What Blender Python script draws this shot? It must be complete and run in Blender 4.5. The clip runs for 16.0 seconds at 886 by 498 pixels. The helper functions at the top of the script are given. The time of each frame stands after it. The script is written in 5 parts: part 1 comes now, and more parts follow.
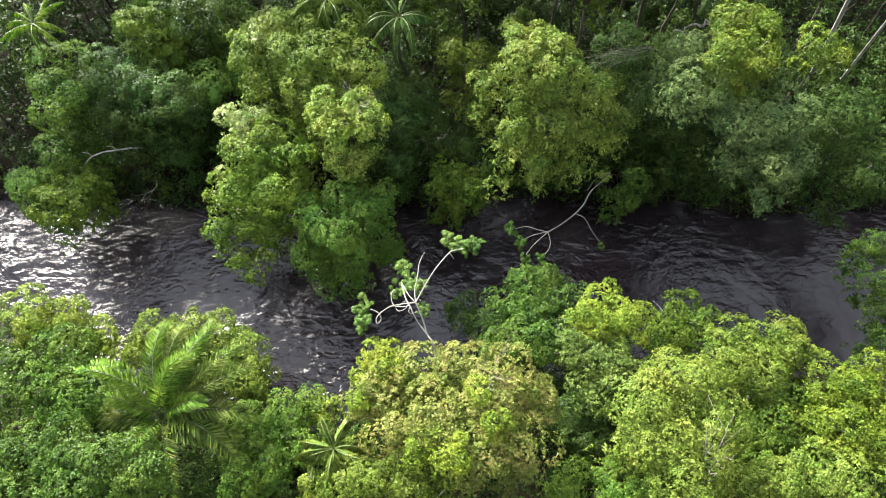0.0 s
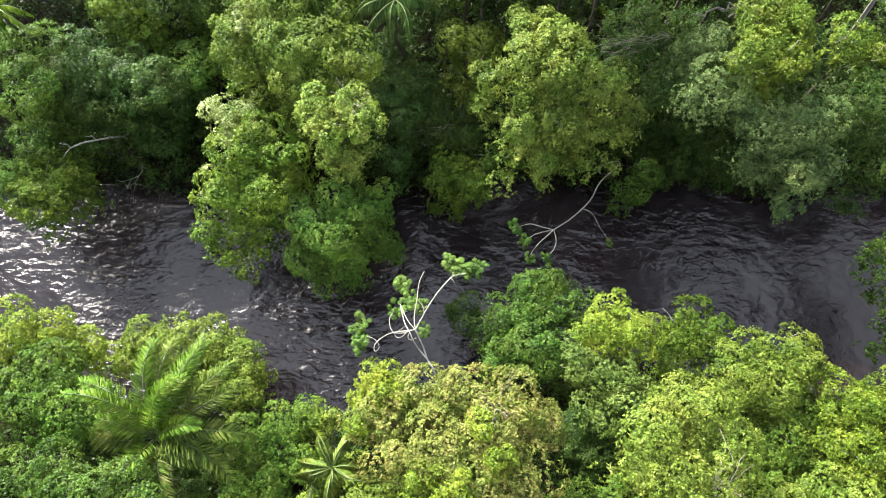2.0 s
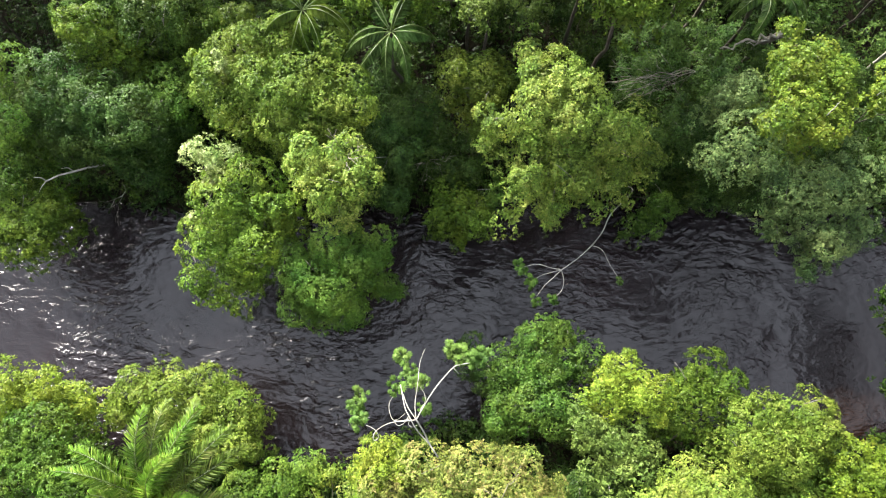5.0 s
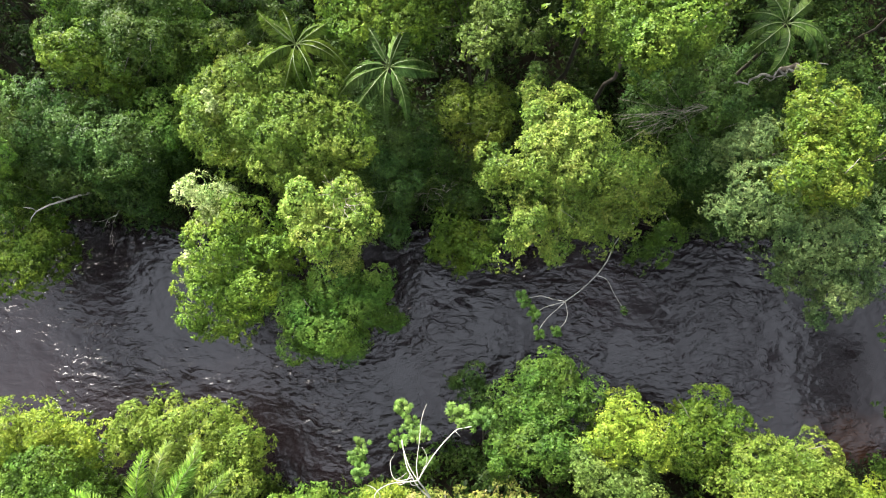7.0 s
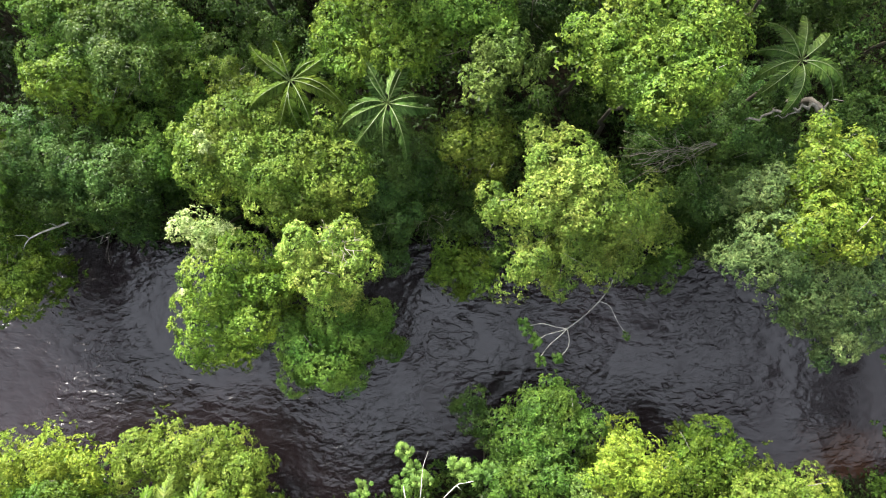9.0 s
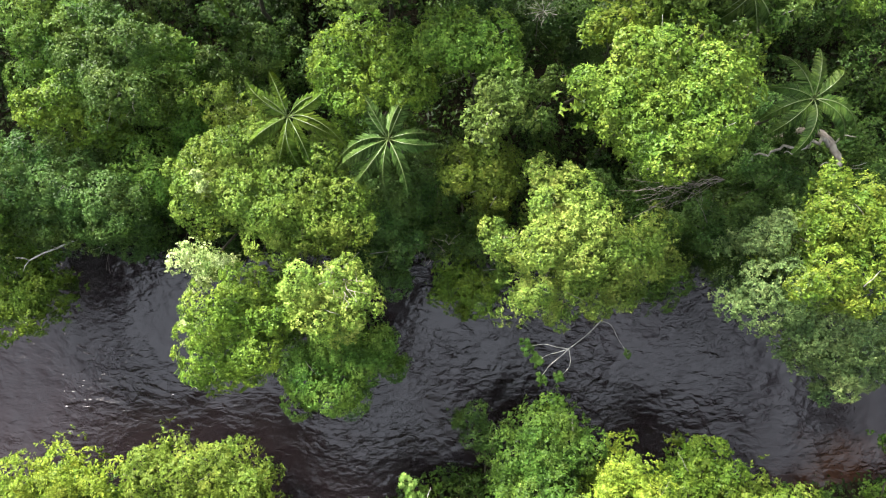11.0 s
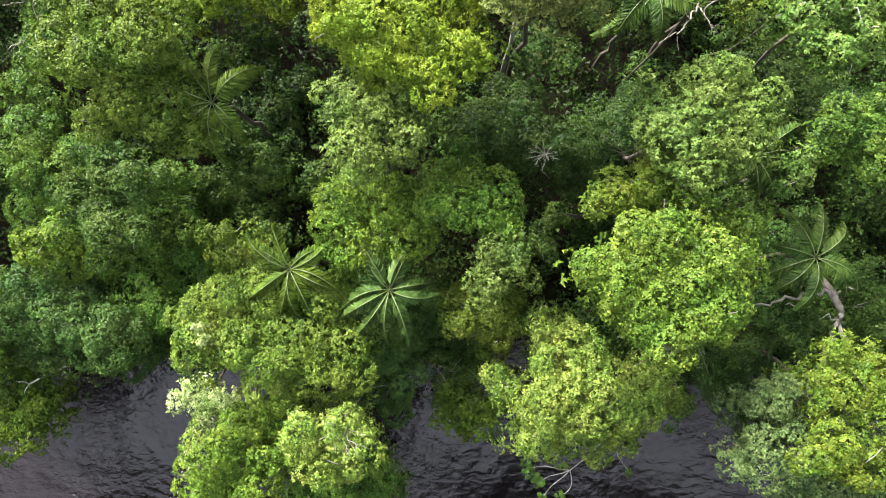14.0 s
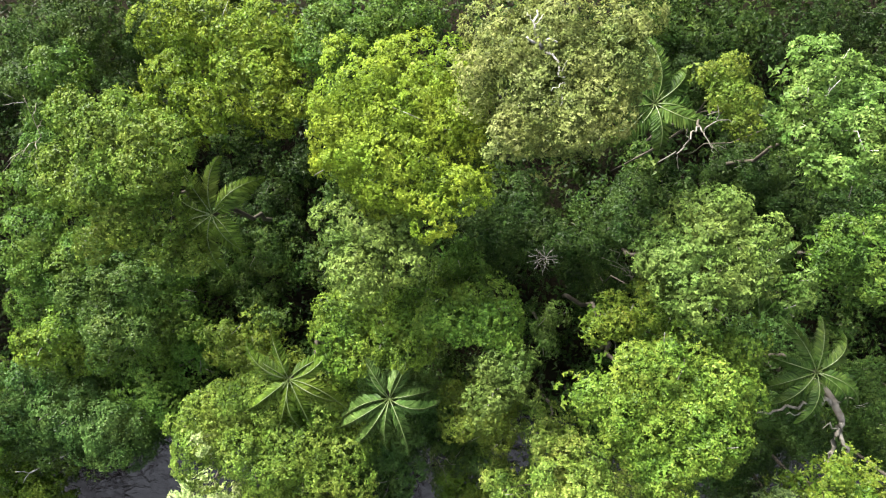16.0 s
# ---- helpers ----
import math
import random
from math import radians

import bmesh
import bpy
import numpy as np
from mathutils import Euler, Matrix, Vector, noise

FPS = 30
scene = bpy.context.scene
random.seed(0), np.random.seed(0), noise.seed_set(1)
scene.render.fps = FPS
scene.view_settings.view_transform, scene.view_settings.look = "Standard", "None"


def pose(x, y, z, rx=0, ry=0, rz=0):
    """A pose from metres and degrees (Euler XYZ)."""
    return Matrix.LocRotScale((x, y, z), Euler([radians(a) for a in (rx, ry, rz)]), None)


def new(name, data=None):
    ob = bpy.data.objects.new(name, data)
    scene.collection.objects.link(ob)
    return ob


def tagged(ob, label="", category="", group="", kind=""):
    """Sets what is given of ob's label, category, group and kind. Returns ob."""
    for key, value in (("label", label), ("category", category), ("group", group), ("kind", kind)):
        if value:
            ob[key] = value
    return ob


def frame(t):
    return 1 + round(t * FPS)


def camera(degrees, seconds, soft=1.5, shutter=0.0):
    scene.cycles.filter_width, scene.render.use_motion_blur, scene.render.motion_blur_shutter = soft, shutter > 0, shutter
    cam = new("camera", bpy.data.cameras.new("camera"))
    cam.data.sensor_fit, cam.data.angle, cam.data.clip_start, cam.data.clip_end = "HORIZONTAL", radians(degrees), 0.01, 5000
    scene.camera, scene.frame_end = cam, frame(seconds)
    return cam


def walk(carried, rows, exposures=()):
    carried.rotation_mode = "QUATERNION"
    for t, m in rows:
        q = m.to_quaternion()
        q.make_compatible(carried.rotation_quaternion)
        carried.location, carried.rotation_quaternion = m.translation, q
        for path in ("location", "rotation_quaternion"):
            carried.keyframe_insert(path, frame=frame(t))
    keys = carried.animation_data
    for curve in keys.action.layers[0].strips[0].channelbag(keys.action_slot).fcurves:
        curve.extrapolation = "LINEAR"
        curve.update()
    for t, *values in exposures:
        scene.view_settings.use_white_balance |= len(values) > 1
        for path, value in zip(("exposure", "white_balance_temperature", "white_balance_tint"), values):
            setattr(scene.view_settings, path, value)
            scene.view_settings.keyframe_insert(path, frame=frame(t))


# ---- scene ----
import collections

cam = camera(65.5, 16.0, soft=1.15)
METRES, EYE, TILT, LEAN, TURN = 46.0, 55.0, -63.3, 0.0, 0.0
ROWS = [
    (0.0, 0.0, 0.0, 0.0, 0.0, 0.0, -0.0),
    (0.5, -0.0005, 0.0145, 0.0289, -0.01, -1.58, 0.04),
    (1.0, -0.0008, 0.0292, 0.0578, -0.01, -3.13, 0.06),
    (1.5, -0.0006, 0.0436, 0.087, 0.02, -4.67, 0.1),
    (2.0, -0.0012, 0.0581, 0.1158, -0.02, -6.12, 0.12),
    (2.5, -0.0011, 0.0729, 0.1451, -0.01, -7.5, 0.16),
    (3.0, -0.0014, 0.0875, 0.1753, 0.01, -8.8, 0.19),
    (3.5, -0.002, 0.1024, 0.205, -0.01, -9.95, 0.21),
    (4.0, -0.0021, 0.1173, 0.2355, -0.02, -11.0, 0.24),
    (4.5, -0.0021, 0.1322, 0.2669, -0.02, -12.05, 0.28),
    (7.0, -0.0011, 0.2023, 0.4119, 0.06, -17.41, 0.52),
    (7.5, -0.0011, 0.2159, 0.4383, 0.05, -18.49, 0.55),
    (8.0, -0.0013, 0.2294, 0.4642, 0.04, -19.53, 0.57),
    (8.5, -0.0015, 0.2431, 0.4907, 0.02, -20.63, 0.6),
    (9.0, -0.0016, 0.2569, 0.517, 0.0, -21.74, 0.63),
    (11.5, -0.0015, 0.3244, 0.6478, 0.03, -26.98, 0.78),
    (12.0, -0.0025, 0.3377, 0.6744, -0.02, -26.87, 0.76),
    (12.5, -0.002, 0.3518, 0.7015, -0.01, -26.82, 0.79),
    (13.0, -0.0021, 0.3653, 0.7283, -0.02, -26.76, 0.8),
    (13.5, -0.0019, 0.3784, 0.7541, -0.02, -26.62, 0.8),
    (14.0, -0.0013, 0.3923, 0.7814, -0.02, -26.59, 0.8),
    (14.5, -0.0004, 0.4063, 0.8091, -0.01, -26.55, 0.82),
    (15.0, 0.0002, 0.4206, 0.8374, 0.0, -26.49, 0.82),
    (15.5, 0.0007, 0.4341, 0.8641, 0.01, -26.41, 0.85),
    (16.0, 0.0011, 0.4489, 0.8934, 0.01, -26.33, 0.85),
]
walk(cam, [(t, pose(0, 0, EYE, TILT, LEAN, TURN) @ pose(METRES * x, METRES * y, METRES * z, 90 + pitch, roll, yaw)) for t, x, y, z, yaw, pitch, roll in ROWS],
     exposures=[(0.0, 2.97), (11.5, 2.97), (14.5, 2.86), (16.0, 2.75)])

# ---- light: bright overcast, the sun behind thin cloud up the river ----
SUN_DIR = Vector((-0.46, 0.72, 0.51)).normalized()
world = bpy.data.worlds.new("overcast_sky")
scene.world = world
world.use_nodes = True
wn, wl = world.node_tree.nodes, world.node_tree.links
sky = wn.new("ShaderNodeTexSky")
sky.sky_type, sky.sun_disc = "NISHITA", False
sky.sun_elevation = math.asin(SUN_DIR.z)
sky.sun_rotation = math.atan2(SUN_DIR.x, SUN_DIR.y)
sky.dust_density, sky.air_density = 1.0, 1.0
grey = wn.new("ShaderNodeHueSaturation")
grey.inputs["Saturation"].default_value = 0.36
coord = wn.new("ShaderNodeTexCoord")
cloud = wn.new("ShaderNodeTexNoise")
cloud.inputs["Scale"].default_value, cloud.inputs["Detail"].default_value = 2.2, 5.0
cloud_ramp = wn.new("ShaderNodeMapRange")
cloud_ramp.inputs["From Min"].default_value, cloud_ramp.inputs["From Max"].default_value = 0.3, 0.7
cloud_ramp.inputs["To Min"].default_value, cloud_ramp.inputs["To Max"].default_value = 0.75, 1.3
cloud_mix = wn.new("ShaderNodeVectorMath")
cloud_mix.operation = "SCALE"
wl.new(coord.outputs["Generated"], cloud.inputs["Vector"])
wl.new(cloud.outputs["Fac"], cloud_ramp.inputs["Value"])
wl.new(sky.outputs["Color"], grey.inputs["Color"])
deck = wn.new("ShaderNodeMix")
deck.data_type = "RGBA"
deck.inputs["Factor"].default_value = 0.5
deck.inputs["B"].default_value = (3.3, 3.5, 3.9, 1)
wl.new(grey.outputs["Color"], deck.inputs["A"])
wl.new(deck.outputs["Result"], cloud_mix.inputs[0])
# an overcast sky is brighter overhead than at the horizon
split = wn.new("ShaderNodeSeparateXYZ")
dome = wn.new("ShaderNodeMapRange")
dome.inputs["From Min"].default_value, dome.inputs["From Max"].default_value = 0.55, 1.0
dome.inputs["To Min"].default_value, dome.inputs["To Max"].default_value = 0.45, 2.4
dome_mix = wn.new("ShaderNodeMath")
dome_mix.operation = "MULTIPLY"
wl.new(coord.outputs["Generated"], split.inputs[0])
wl.new(split.outputs["Z"], dome.inputs["Value"])
wl.new(dome.outputs["Result"], dome_mix.inputs[0])
wl.new(cloud_ramp.outputs["Result"], dome_mix.inputs[1])
wl.new(dome_mix.outputs[0], cloud_mix.inputs["Scale"])
wl.new(cloud_mix.outputs["Vector"], wn["Background"].inputs["Color"])
wn["Background"].inputs["Strength"].default_value = 0.085
sun = new("sun", bpy.data.lights.new("sun", "SUN"))
sun.data.energy, sun.data.angle, sun.data.color = 6.2, radians(30), (1.0, 0.95, 0.875)
sun.rotation_mode = "QUATERNION"
sun.rotation_quaternion = SUN_DIR.to_track_quat("Z", "Y")
sun.location = SUN_DIR * 120


# ---- materials ----
def material(name):
    m = bpy.data.materials.new(name)
    m.use_nodes = True
    return m, m.node_tree.nodes, m.node_tree.links


def noise_node(n, l, scale, detail=3.0, source="Object", stretch=None, turn=0.0):
    tc = n.new("ShaderNodeTexCoord")
    tex = n.new("ShaderNodeTexNoise")
    tex.inputs["Scale"].default_value, tex.inputs["Detail"].default_value = scale, detail
    if stretch:
        mp = n.new("ShaderNodeMapping")
        mp.inputs["Scale"].default_value = stretch
        mp.inputs["Rotation"].default_value = (0, 0, turn)
        l.new(tc.outputs[source], mp.inputs["Vector"])
        l.new(mp.outputs["Vector"], tex.inputs["Vector"])
    else:
        l.new(tc.outputs[source], tex.inputs["Vector"])
    return tex


def ramp_node(n, stops):
    r = n.new("ShaderNodeValToRGB")
    while len(r.color_ramp.elements) < len(stops):
        r.color_ramp.elements.new(0.5)
    for e, (p, c) in zip(r.color_ramp.elements, stops):
        e.position, e.color = p, (*c, 1)
    return r


def leaf_material(name, dark, main, tip, gloss=0.42, through_light=0.24):
    """Foliage: leaf-to-leaf variation, patches of younger growth, light passing through."""
    m, n, l = material(name)
    bsdf, out = n["Principled BSDF"], n["Material Output"]
    geo = n.new("ShaderNodeNewGeometry")
    leafy = ramp_node(n, [(0.0, dark), (0.3, main), (0.72, main), (1.0, tip)])
    patch = n.new("ShaderNodeTexNoise")
    patch.inputs["Scale"].default_value, patch.inputs["Detail"].default_value = 0.8, 2.0
    l.new(geo.outputs["Position"], patch.inputs["Vector"])
    tint = n.new("ShaderNodeTexNoise")
    tint.inputs["Scale"].default_value, tint.inputs["Detail"].default_value = 0.42, 1.5
    l.new(geo.outputs["Position"], tint.inputs["Vector"])
    tint_range = n.new("ShaderNodeMapRange")
    tint_range.inputs["From Min"].default_value, tint_range.inputs["From Max"].default_value = 0.32, 0.68
    tint_range.inputs["To Min"].default_value, tint_range.inputs["To Max"].default_value = 0.484, 0.509
    l.new(tint.outputs["Fac"], tint_range.inputs["Value"])
    sprig = n.new("ShaderNodeTexNoise")
    sprig.inputs["Scale"].default_value, sprig.inputs["Detail"].default_value = 2.3, 1.0
    l.new(geo.outputs["Position"], sprig.inputs["Vector"])
    sprig_range = n.new("ShaderNodeMapRange")
    sprig_range.inputs["From Min"].default_value, sprig_range.inputs["From Max"].default_value = 0.32, 0.68
    sprig_range.inputs["To Min"].default_value, sprig_range.inputs["To Max"].default_value = 0.72, 1.28
    l.new(sprig.outputs["Fac"], sprig_range.inputs["Value"])
    add = n.new("ShaderNodeMath")
    add.operation = "MULTIPLY_ADD"
    add.inputs[1].default_value, add.inputs[2].default_value = 2.2, -1.1
    mix = n.new("ShaderNodeMath")
    mix.operation, mix.use_clamp = "ADD", True
    l.new(patch.outputs["Fac"], add.inputs[0])
    l.new(geo.outputs["Random Per Island"], mix.inputs[0])
    l.new(add.outputs[0], mix.inputs[1])
    l.new(mix.outputs[0], leafy.inputs["Fac"])
    info = n.new("ShaderNodeObjectInfo")
    hue = n.new("ShaderNodeHueSaturation")
    hue.inputs["Saturation"].default_value = 0.98
    vary = n.new("ShaderNodeMapRange")
    vary.inputs["To Min"].default_value, vary.inputs["To Max"].default_value = 0.9, 1.12
    each = n.new("ShaderNodeTexWhiteNoise")
    each.noise_dimensions = "1D"
    l.new(geo.outputs["Random Per Island"], each.inputs["W"])
    own = n.new("ShaderNodeMapRange")
    own.inputs["To Min"].default_value, own.inputs["To Max"].default_value = 0.72, 1.18
    l.new(each.outputs["Value"], own.inputs["Value"])
    times = n.new("ShaderNodeMath")
    times.operation = "MULTIPLY"
    l.new(own.outputs["Result"], times.inputs[0])
    l.new(vary.outputs["Result"], times.inputs[1])
    l.new(info.outputs["Random"], vary.inputs["Value"])
    clumped = n.new("ShaderNodeMath")
    clumped.operation = "MULTIPLY"
    l.new(times.outputs[0], clumped.inputs[0])
    l.new(sprig_range.outputs["Result"], clumped.inputs[1])
    l.new(clumped.outputs[0], hue.inputs["Value"])
    l.new(tint_range.outputs["Result"], hue.inputs["Hue"])
    l.new(leafy.outputs["Color"], hue.inputs["Color"])
    l.new(hue.outputs["Color"], bsdf.inputs["Base Color"])
    bsdf.inputs["Roughness"].default_value = gloss
    bsdf.inputs["Specular IOR Level"].default_value = 0.06
    back = n.new("ShaderNodeBsdfTranslucent")
    warm = n.new("ShaderNodeMix")
    warm.data_type, warm.blend_type = "RGBA", "MULTIPLY"
    warm.inputs["Factor"].default_value = 1.0
    warm.inputs["B"].default_value = (1.2, 1.15, 0.5, 1)
    l.new(hue.outputs["Color"], warm.inputs["A"])
    l.new(warm.outputs["Result"], back.inputs["Color"])
    blend = n.new("ShaderNodeMixShader")
    blend.inputs["Fac"].default_value = through_light
    l.new(bsdf.outputs[0], blend.inputs[1])
    l.new(back.outputs[0], blend.inputs[2])
    l.new(blend.outputs[0], out.inputs["Surface"])
    return m


def bark_material(name, dark, light, scale=3.0, rough=0.85):
    m, n, l = material(name)
    bsdf = n["Principled BSDF"]
    tex = noise_node(n, l, scale, 6.0, stretch=(1, 1, 0.35))
    ramp = ramp_node(n, [(0.3, dark), (0.7, light)])
    l.new(tex.outputs["Fac"], ramp.inputs["Fac"])
    l.new(ramp.outputs["Color"], bsdf.inputs["Base Color"])
    bsdf.inputs["Roughness"].default_value = rough
    bsdf.inputs["Specular IOR Level"].default_value = 0.2
    fine = noise_node(n, l, scale * 8, 4.0, stretch=(1, 1, 0.3))
    bump = n.new("ShaderNodeBump")
    bump.inputs["Strength"].default_value, bump.inputs["Distance"].default_value = 0.5, 0.02
    l.new(fine.outputs["Fac"], bump.inputs["Height"])
    l.new(bump.outputs["Normal"], bsdf.inputs["Normal"])
    return m


# species: leaf material, leaf length, leaf width
SPECIES = {
    "chartreuse": (leaf_material("chartreuse_leaves", (0.033, 0.06, 0.0045), (0.078, 0.122, 0.0085), (0.108, 0.148, 0.013)), 0.155, 0.0792),
    "lime": (leaf_material("lime_leaves", (0.0196, 0.03827, 0.003432), (0.0564, 0.09292, 0.006863), (0.09844, 0.1325, 0.01224)), 0.201, 0.103),
    "yellow": (leaf_material("yellow_leaves", (0.022, 0.047, 0.0055), (0.054, 0.091, 0.009), (0.092, 0.12, 0.014)), 0.201, 0.103),
    "bright": (leaf_material("bright_green_leaves", (0.017, 0.0362, 0.00426), (0.049, 0.0916, 0.00906), (0.0879, 0.133, 0.0149)), 0.209, 0.111),
    "green": (leaf_material("green_leaves", (0.0144, 0.0314, 0.00373), (0.0378, 0.0794, 0.00906), (0.0698, 0.122, 0.016)), 0.194, 0.103),
    "mid": (leaf_material("mid_green_leaves", (0.011, 0.02604, 0.004004), (0.03205, 0.06759, 0.009015), (0.05762, 0.09776, 0.01401)), 0.201, 0.103),
    "deep": (leaf_material("deep_green_leaves", (0.015, 0.04, 0.005), (0.045, 0.094, 0.012), (0.08, 0.135, 0.02)), 0.17, 0.0871),
    # also used to put the shade of gaps and banks into leaf colour
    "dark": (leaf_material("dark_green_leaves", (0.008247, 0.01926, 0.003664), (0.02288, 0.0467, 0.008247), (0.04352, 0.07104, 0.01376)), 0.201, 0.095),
    "vivid": (leaf_material("vivid_green_leaves", (0.016, 0.036, 0.006), (0.045, 0.087, 0.015), (0.078, 0.123, 0.028)), 0.26, 0.13),
    "frost": (leaf_material("frosted_leaves", (0.024, 0.046, 0.015), (0.07, 0.114, 0.034), (0.128, 0.17, 0.056)), 0.17, 0.0871),
    "sage": (leaf_material("sage_leaves", (0.01981, 0.0372, 0.005943), (0.05701, 0.09393, 0.0173), (0.09393, 0.1339, 0.02976)), 0.217, 0.103),
    "sagelime": (leaf_material("pale_lime_leaves", (0.027, 0.047, 0.006), (0.068, 0.106, 0.013), (0.112, 0.142, 0.025)), 0.201, 0.103),
    "pale": (leaf_material("pale_leaves", (0.033, 0.049, 0.011), (0.084, 0.108, 0.026), (0.14, 0.16, 0.052)), 0.17, 0.0871),
    "olive": (leaf_material("olive_leaves", (0.0213, 0.0373, 0.00426), (0.0522, 0.0826, 0.00959), (0.0906, 0.115, 0.016)), 0.186, 0.095),
    "olivegreen": (leaf_material("olive_green_leaves", (0.01728, 0.03552, 0.0048), (0.05376, 0.09216, 0.01056), (0.0912, 0.1248, 0.02112)), 0.186, 0.095),
    "brownish": (leaf_material("brown_tinged_leaves", (0.032, 0.052, 0.008), (0.084, 0.106, 0.02), (0.142, 0.124, 0.04)), 0.194, 0.103),
    # light on the near bank put into the leaf colour as brighter tones
    "sunny": (leaf_material("sunlit_lime_leaves", (0.024, 0.045, 0.005), (0.066, 0.105, 0.012), (0.112, 0.146, 0.024)), 0.201, 0.103),
    "fresh": (leaf_material("brightened_green_leaves", (0.019, 0.045, 0.0055), (0.051, 0.1, 0.0115), (0.09, 0.142, 0.019)), 0.209, 0.111),
    "mixed": (leaf_material("mixed_olive_leaves", (0.028, 0.052, 0.008), (0.08, 0.128, 0.018), (0.15, 0.185, 0.038)), 0.2, 0.103),
    "limegreen": (leaf_material("lime_green_leaves", (0.016, 0.035, 0.004), (0.046, 0.083, 0.009), (0.08, 0.114, 0.015)), 0.2, 0.105),
    "golden": (leaf_material("golden_green_leaves", (0.033, 0.058, 0.006), (0.082, 0.126, 0.011), (0.13, 0.165, 0.018)), 0.19, 0.1),
    # also stands in for cool shade in the far bank's gaps
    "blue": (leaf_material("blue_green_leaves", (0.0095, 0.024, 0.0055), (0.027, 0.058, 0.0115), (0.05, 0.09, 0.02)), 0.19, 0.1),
    # near-black leaves: shade of the canopy gaps put into the colour
    "shade": (leaf_material("shade_toned_leaves", (0.005, 0.012, 0.003), (0.014, 0.03, 0.006), (0.026, 0.047, 0.009)), 0.2, 0.1),
    "blossom": (leaf_material("cream_blossom", (0.035, 0.07, 0.012), (0.14, 0.19, 0.058), (0.3, 0.345, 0.165)), 0.155, 0.0713),
}
BARK = bark_material("grey_bark", (0.02, 0.017, 0.012), (0.06, 0.052, 0.04))
PALE_BARK = bark_material("pale_bark", (0.12, 0.115, 0.1), (0.27, 0.26, 0.23), 2.0, 0.7)
DEAD_WOOD = bark_material("weathered_wood", (0.05, 0.042, 0.034), (0.17, 0.15, 0.125), 2.0)
BLEACHED_WOOD = bark_material("bleached_wood", (0.06, 0.055, 0.043), (0.2, 0.185, 0.155), 4.5)
WEATHERED_LIMB = bark_material("weathered_limb", (0.04, 0.037, 0.03), (0.13, 0.122, 0.102), 4.0)
TWIG = bark_material("grey_twigs", (0.05, 0.047, 0.04), (0.15, 0.142, 0.125), 2.0, 0.75)
PALM_LEAF = leaf_material("palm_leaflets", (0.0181, 0.0394, 0.00799), (0.0432, 0.0821, 0.0186), (0.0698, 0.116, 0.0298), 0.35, 0.2)
PALM_OLIVE = leaf_material("olive_palm_leaflets", (0.02, 0.04, 0.005), (0.046, 0.08, 0.009), (0.072, 0.11, 0.014), 0.4, 0.2)
PALM_BRIGHT = leaf_material("bright_palm_leaflets", (0.034, 0.078, 0.008), (0.07, 0.145, 0.013), (0.13, 0.19, 0.03), 0.35, 0.25)
PALM_FRESH = leaf_material("green_palm_leaflets", (0.03, 0.055, 0.008), (0.068, 0.112, 0.015), (0.13, 0.15, 0.04), 0.38, 0.22)
# darker leaflets for palms in gaps: the crowns' shade put into the colour
PALM_SHADED = leaf_material("shaded_palm_leaflets", (0.012, 0.028, 0.005), (0.028, 0.054, 0.009), (0.045, 0.073, 0.013), 0.4, 0.2)
PALM_RIB, _n, _l = material("pale_palm_rib")
_n["Principled BSDF"].inputs["Base Color"].default_value = (0.055, 0.08, 0.02, 1)
_n["Principled BSDF"].inputs["Roughness"].default_value = 0.45
CECROPIA_LEAF = leaf_material("umbrella_leaves", (0.014, 0.033, 0.005), (0.032, 0.066, 0.01), (0.06, 0.098, 0.02), 0.5, 0.2)


# ---- the lie of the land ----
def far_shore(x):
    return 32.6 + 0.7 * np.sin(x * 0.13 + 0.6) + 0.4 * np.sin(x * 0.41) + np.where(np.abs(x) > 45, 0.00035 * (np.abs(x) - 45) ** 2, 0)


def near_shore(x):
    return 13.0 + 2.3 * np.exp(-((x - 9) / 9.0) ** 2) - 1.8 * np.exp(-((x + 11) / 7.0) ** 2) + 0.4 * np.sin(x * 0.37 + 1) + np.where(np.abs(x) > 45, 0.00035 * (np.abs(x) - 45) ** 2, 0)


def ground_height(x, y):
    """Bed of the river, steep low banks, gently rolling forest floor."""
    d = np.maximum(y - far_shore(x), near_shore(x) - y)
    bank = np.clip(d / 2.2, -1, 1)
    roll = 0.25 * np.sin(x * 0.31 + y * 0.17) + 0.2 * np.sin(y * 0.43 - x * 0.11)
    return np.where(d < 0, 1.3 * bank, 1.1 * bank + np.clip(d / 12, 0, 1) * (0.5 + roll))


def mesh_object(name, verts, faces, mat, parent=None, smooth=False):
    me = bpy.data.meshes.new(name)
    me.from_pydata(verts, [], faces)
    me.materials.append(mat)
    if smooth:
        me.shade_smooth()
    ob = new(name, me)
    ob.parent = parent
    return ob


def grid_mesh(xs, ys, height):
    gx, gy = np.meshgrid(xs, ys)
    v = np.stack([gx, gy, height(gx, gy)], -1).reshape(-1, 3)
    w = len(xs)
    idx = np.arange(w * len(ys)).reshape(len(ys), w)
    f = np.stack([idx[:-1, :-1], idx[:-1, 1:], idx[1:, 1:], idx[1:, :-1]], -1).reshape(-1, 4)
    return v.tolist(), f.tolist()


def axis_steps(lo, hi, step, far):
    near = np.arange(lo, hi + 0.01, step)
    out = np.geomspace(1, far, 16)
    return np.concatenate([(lo - out)[::-1], near, hi + out])


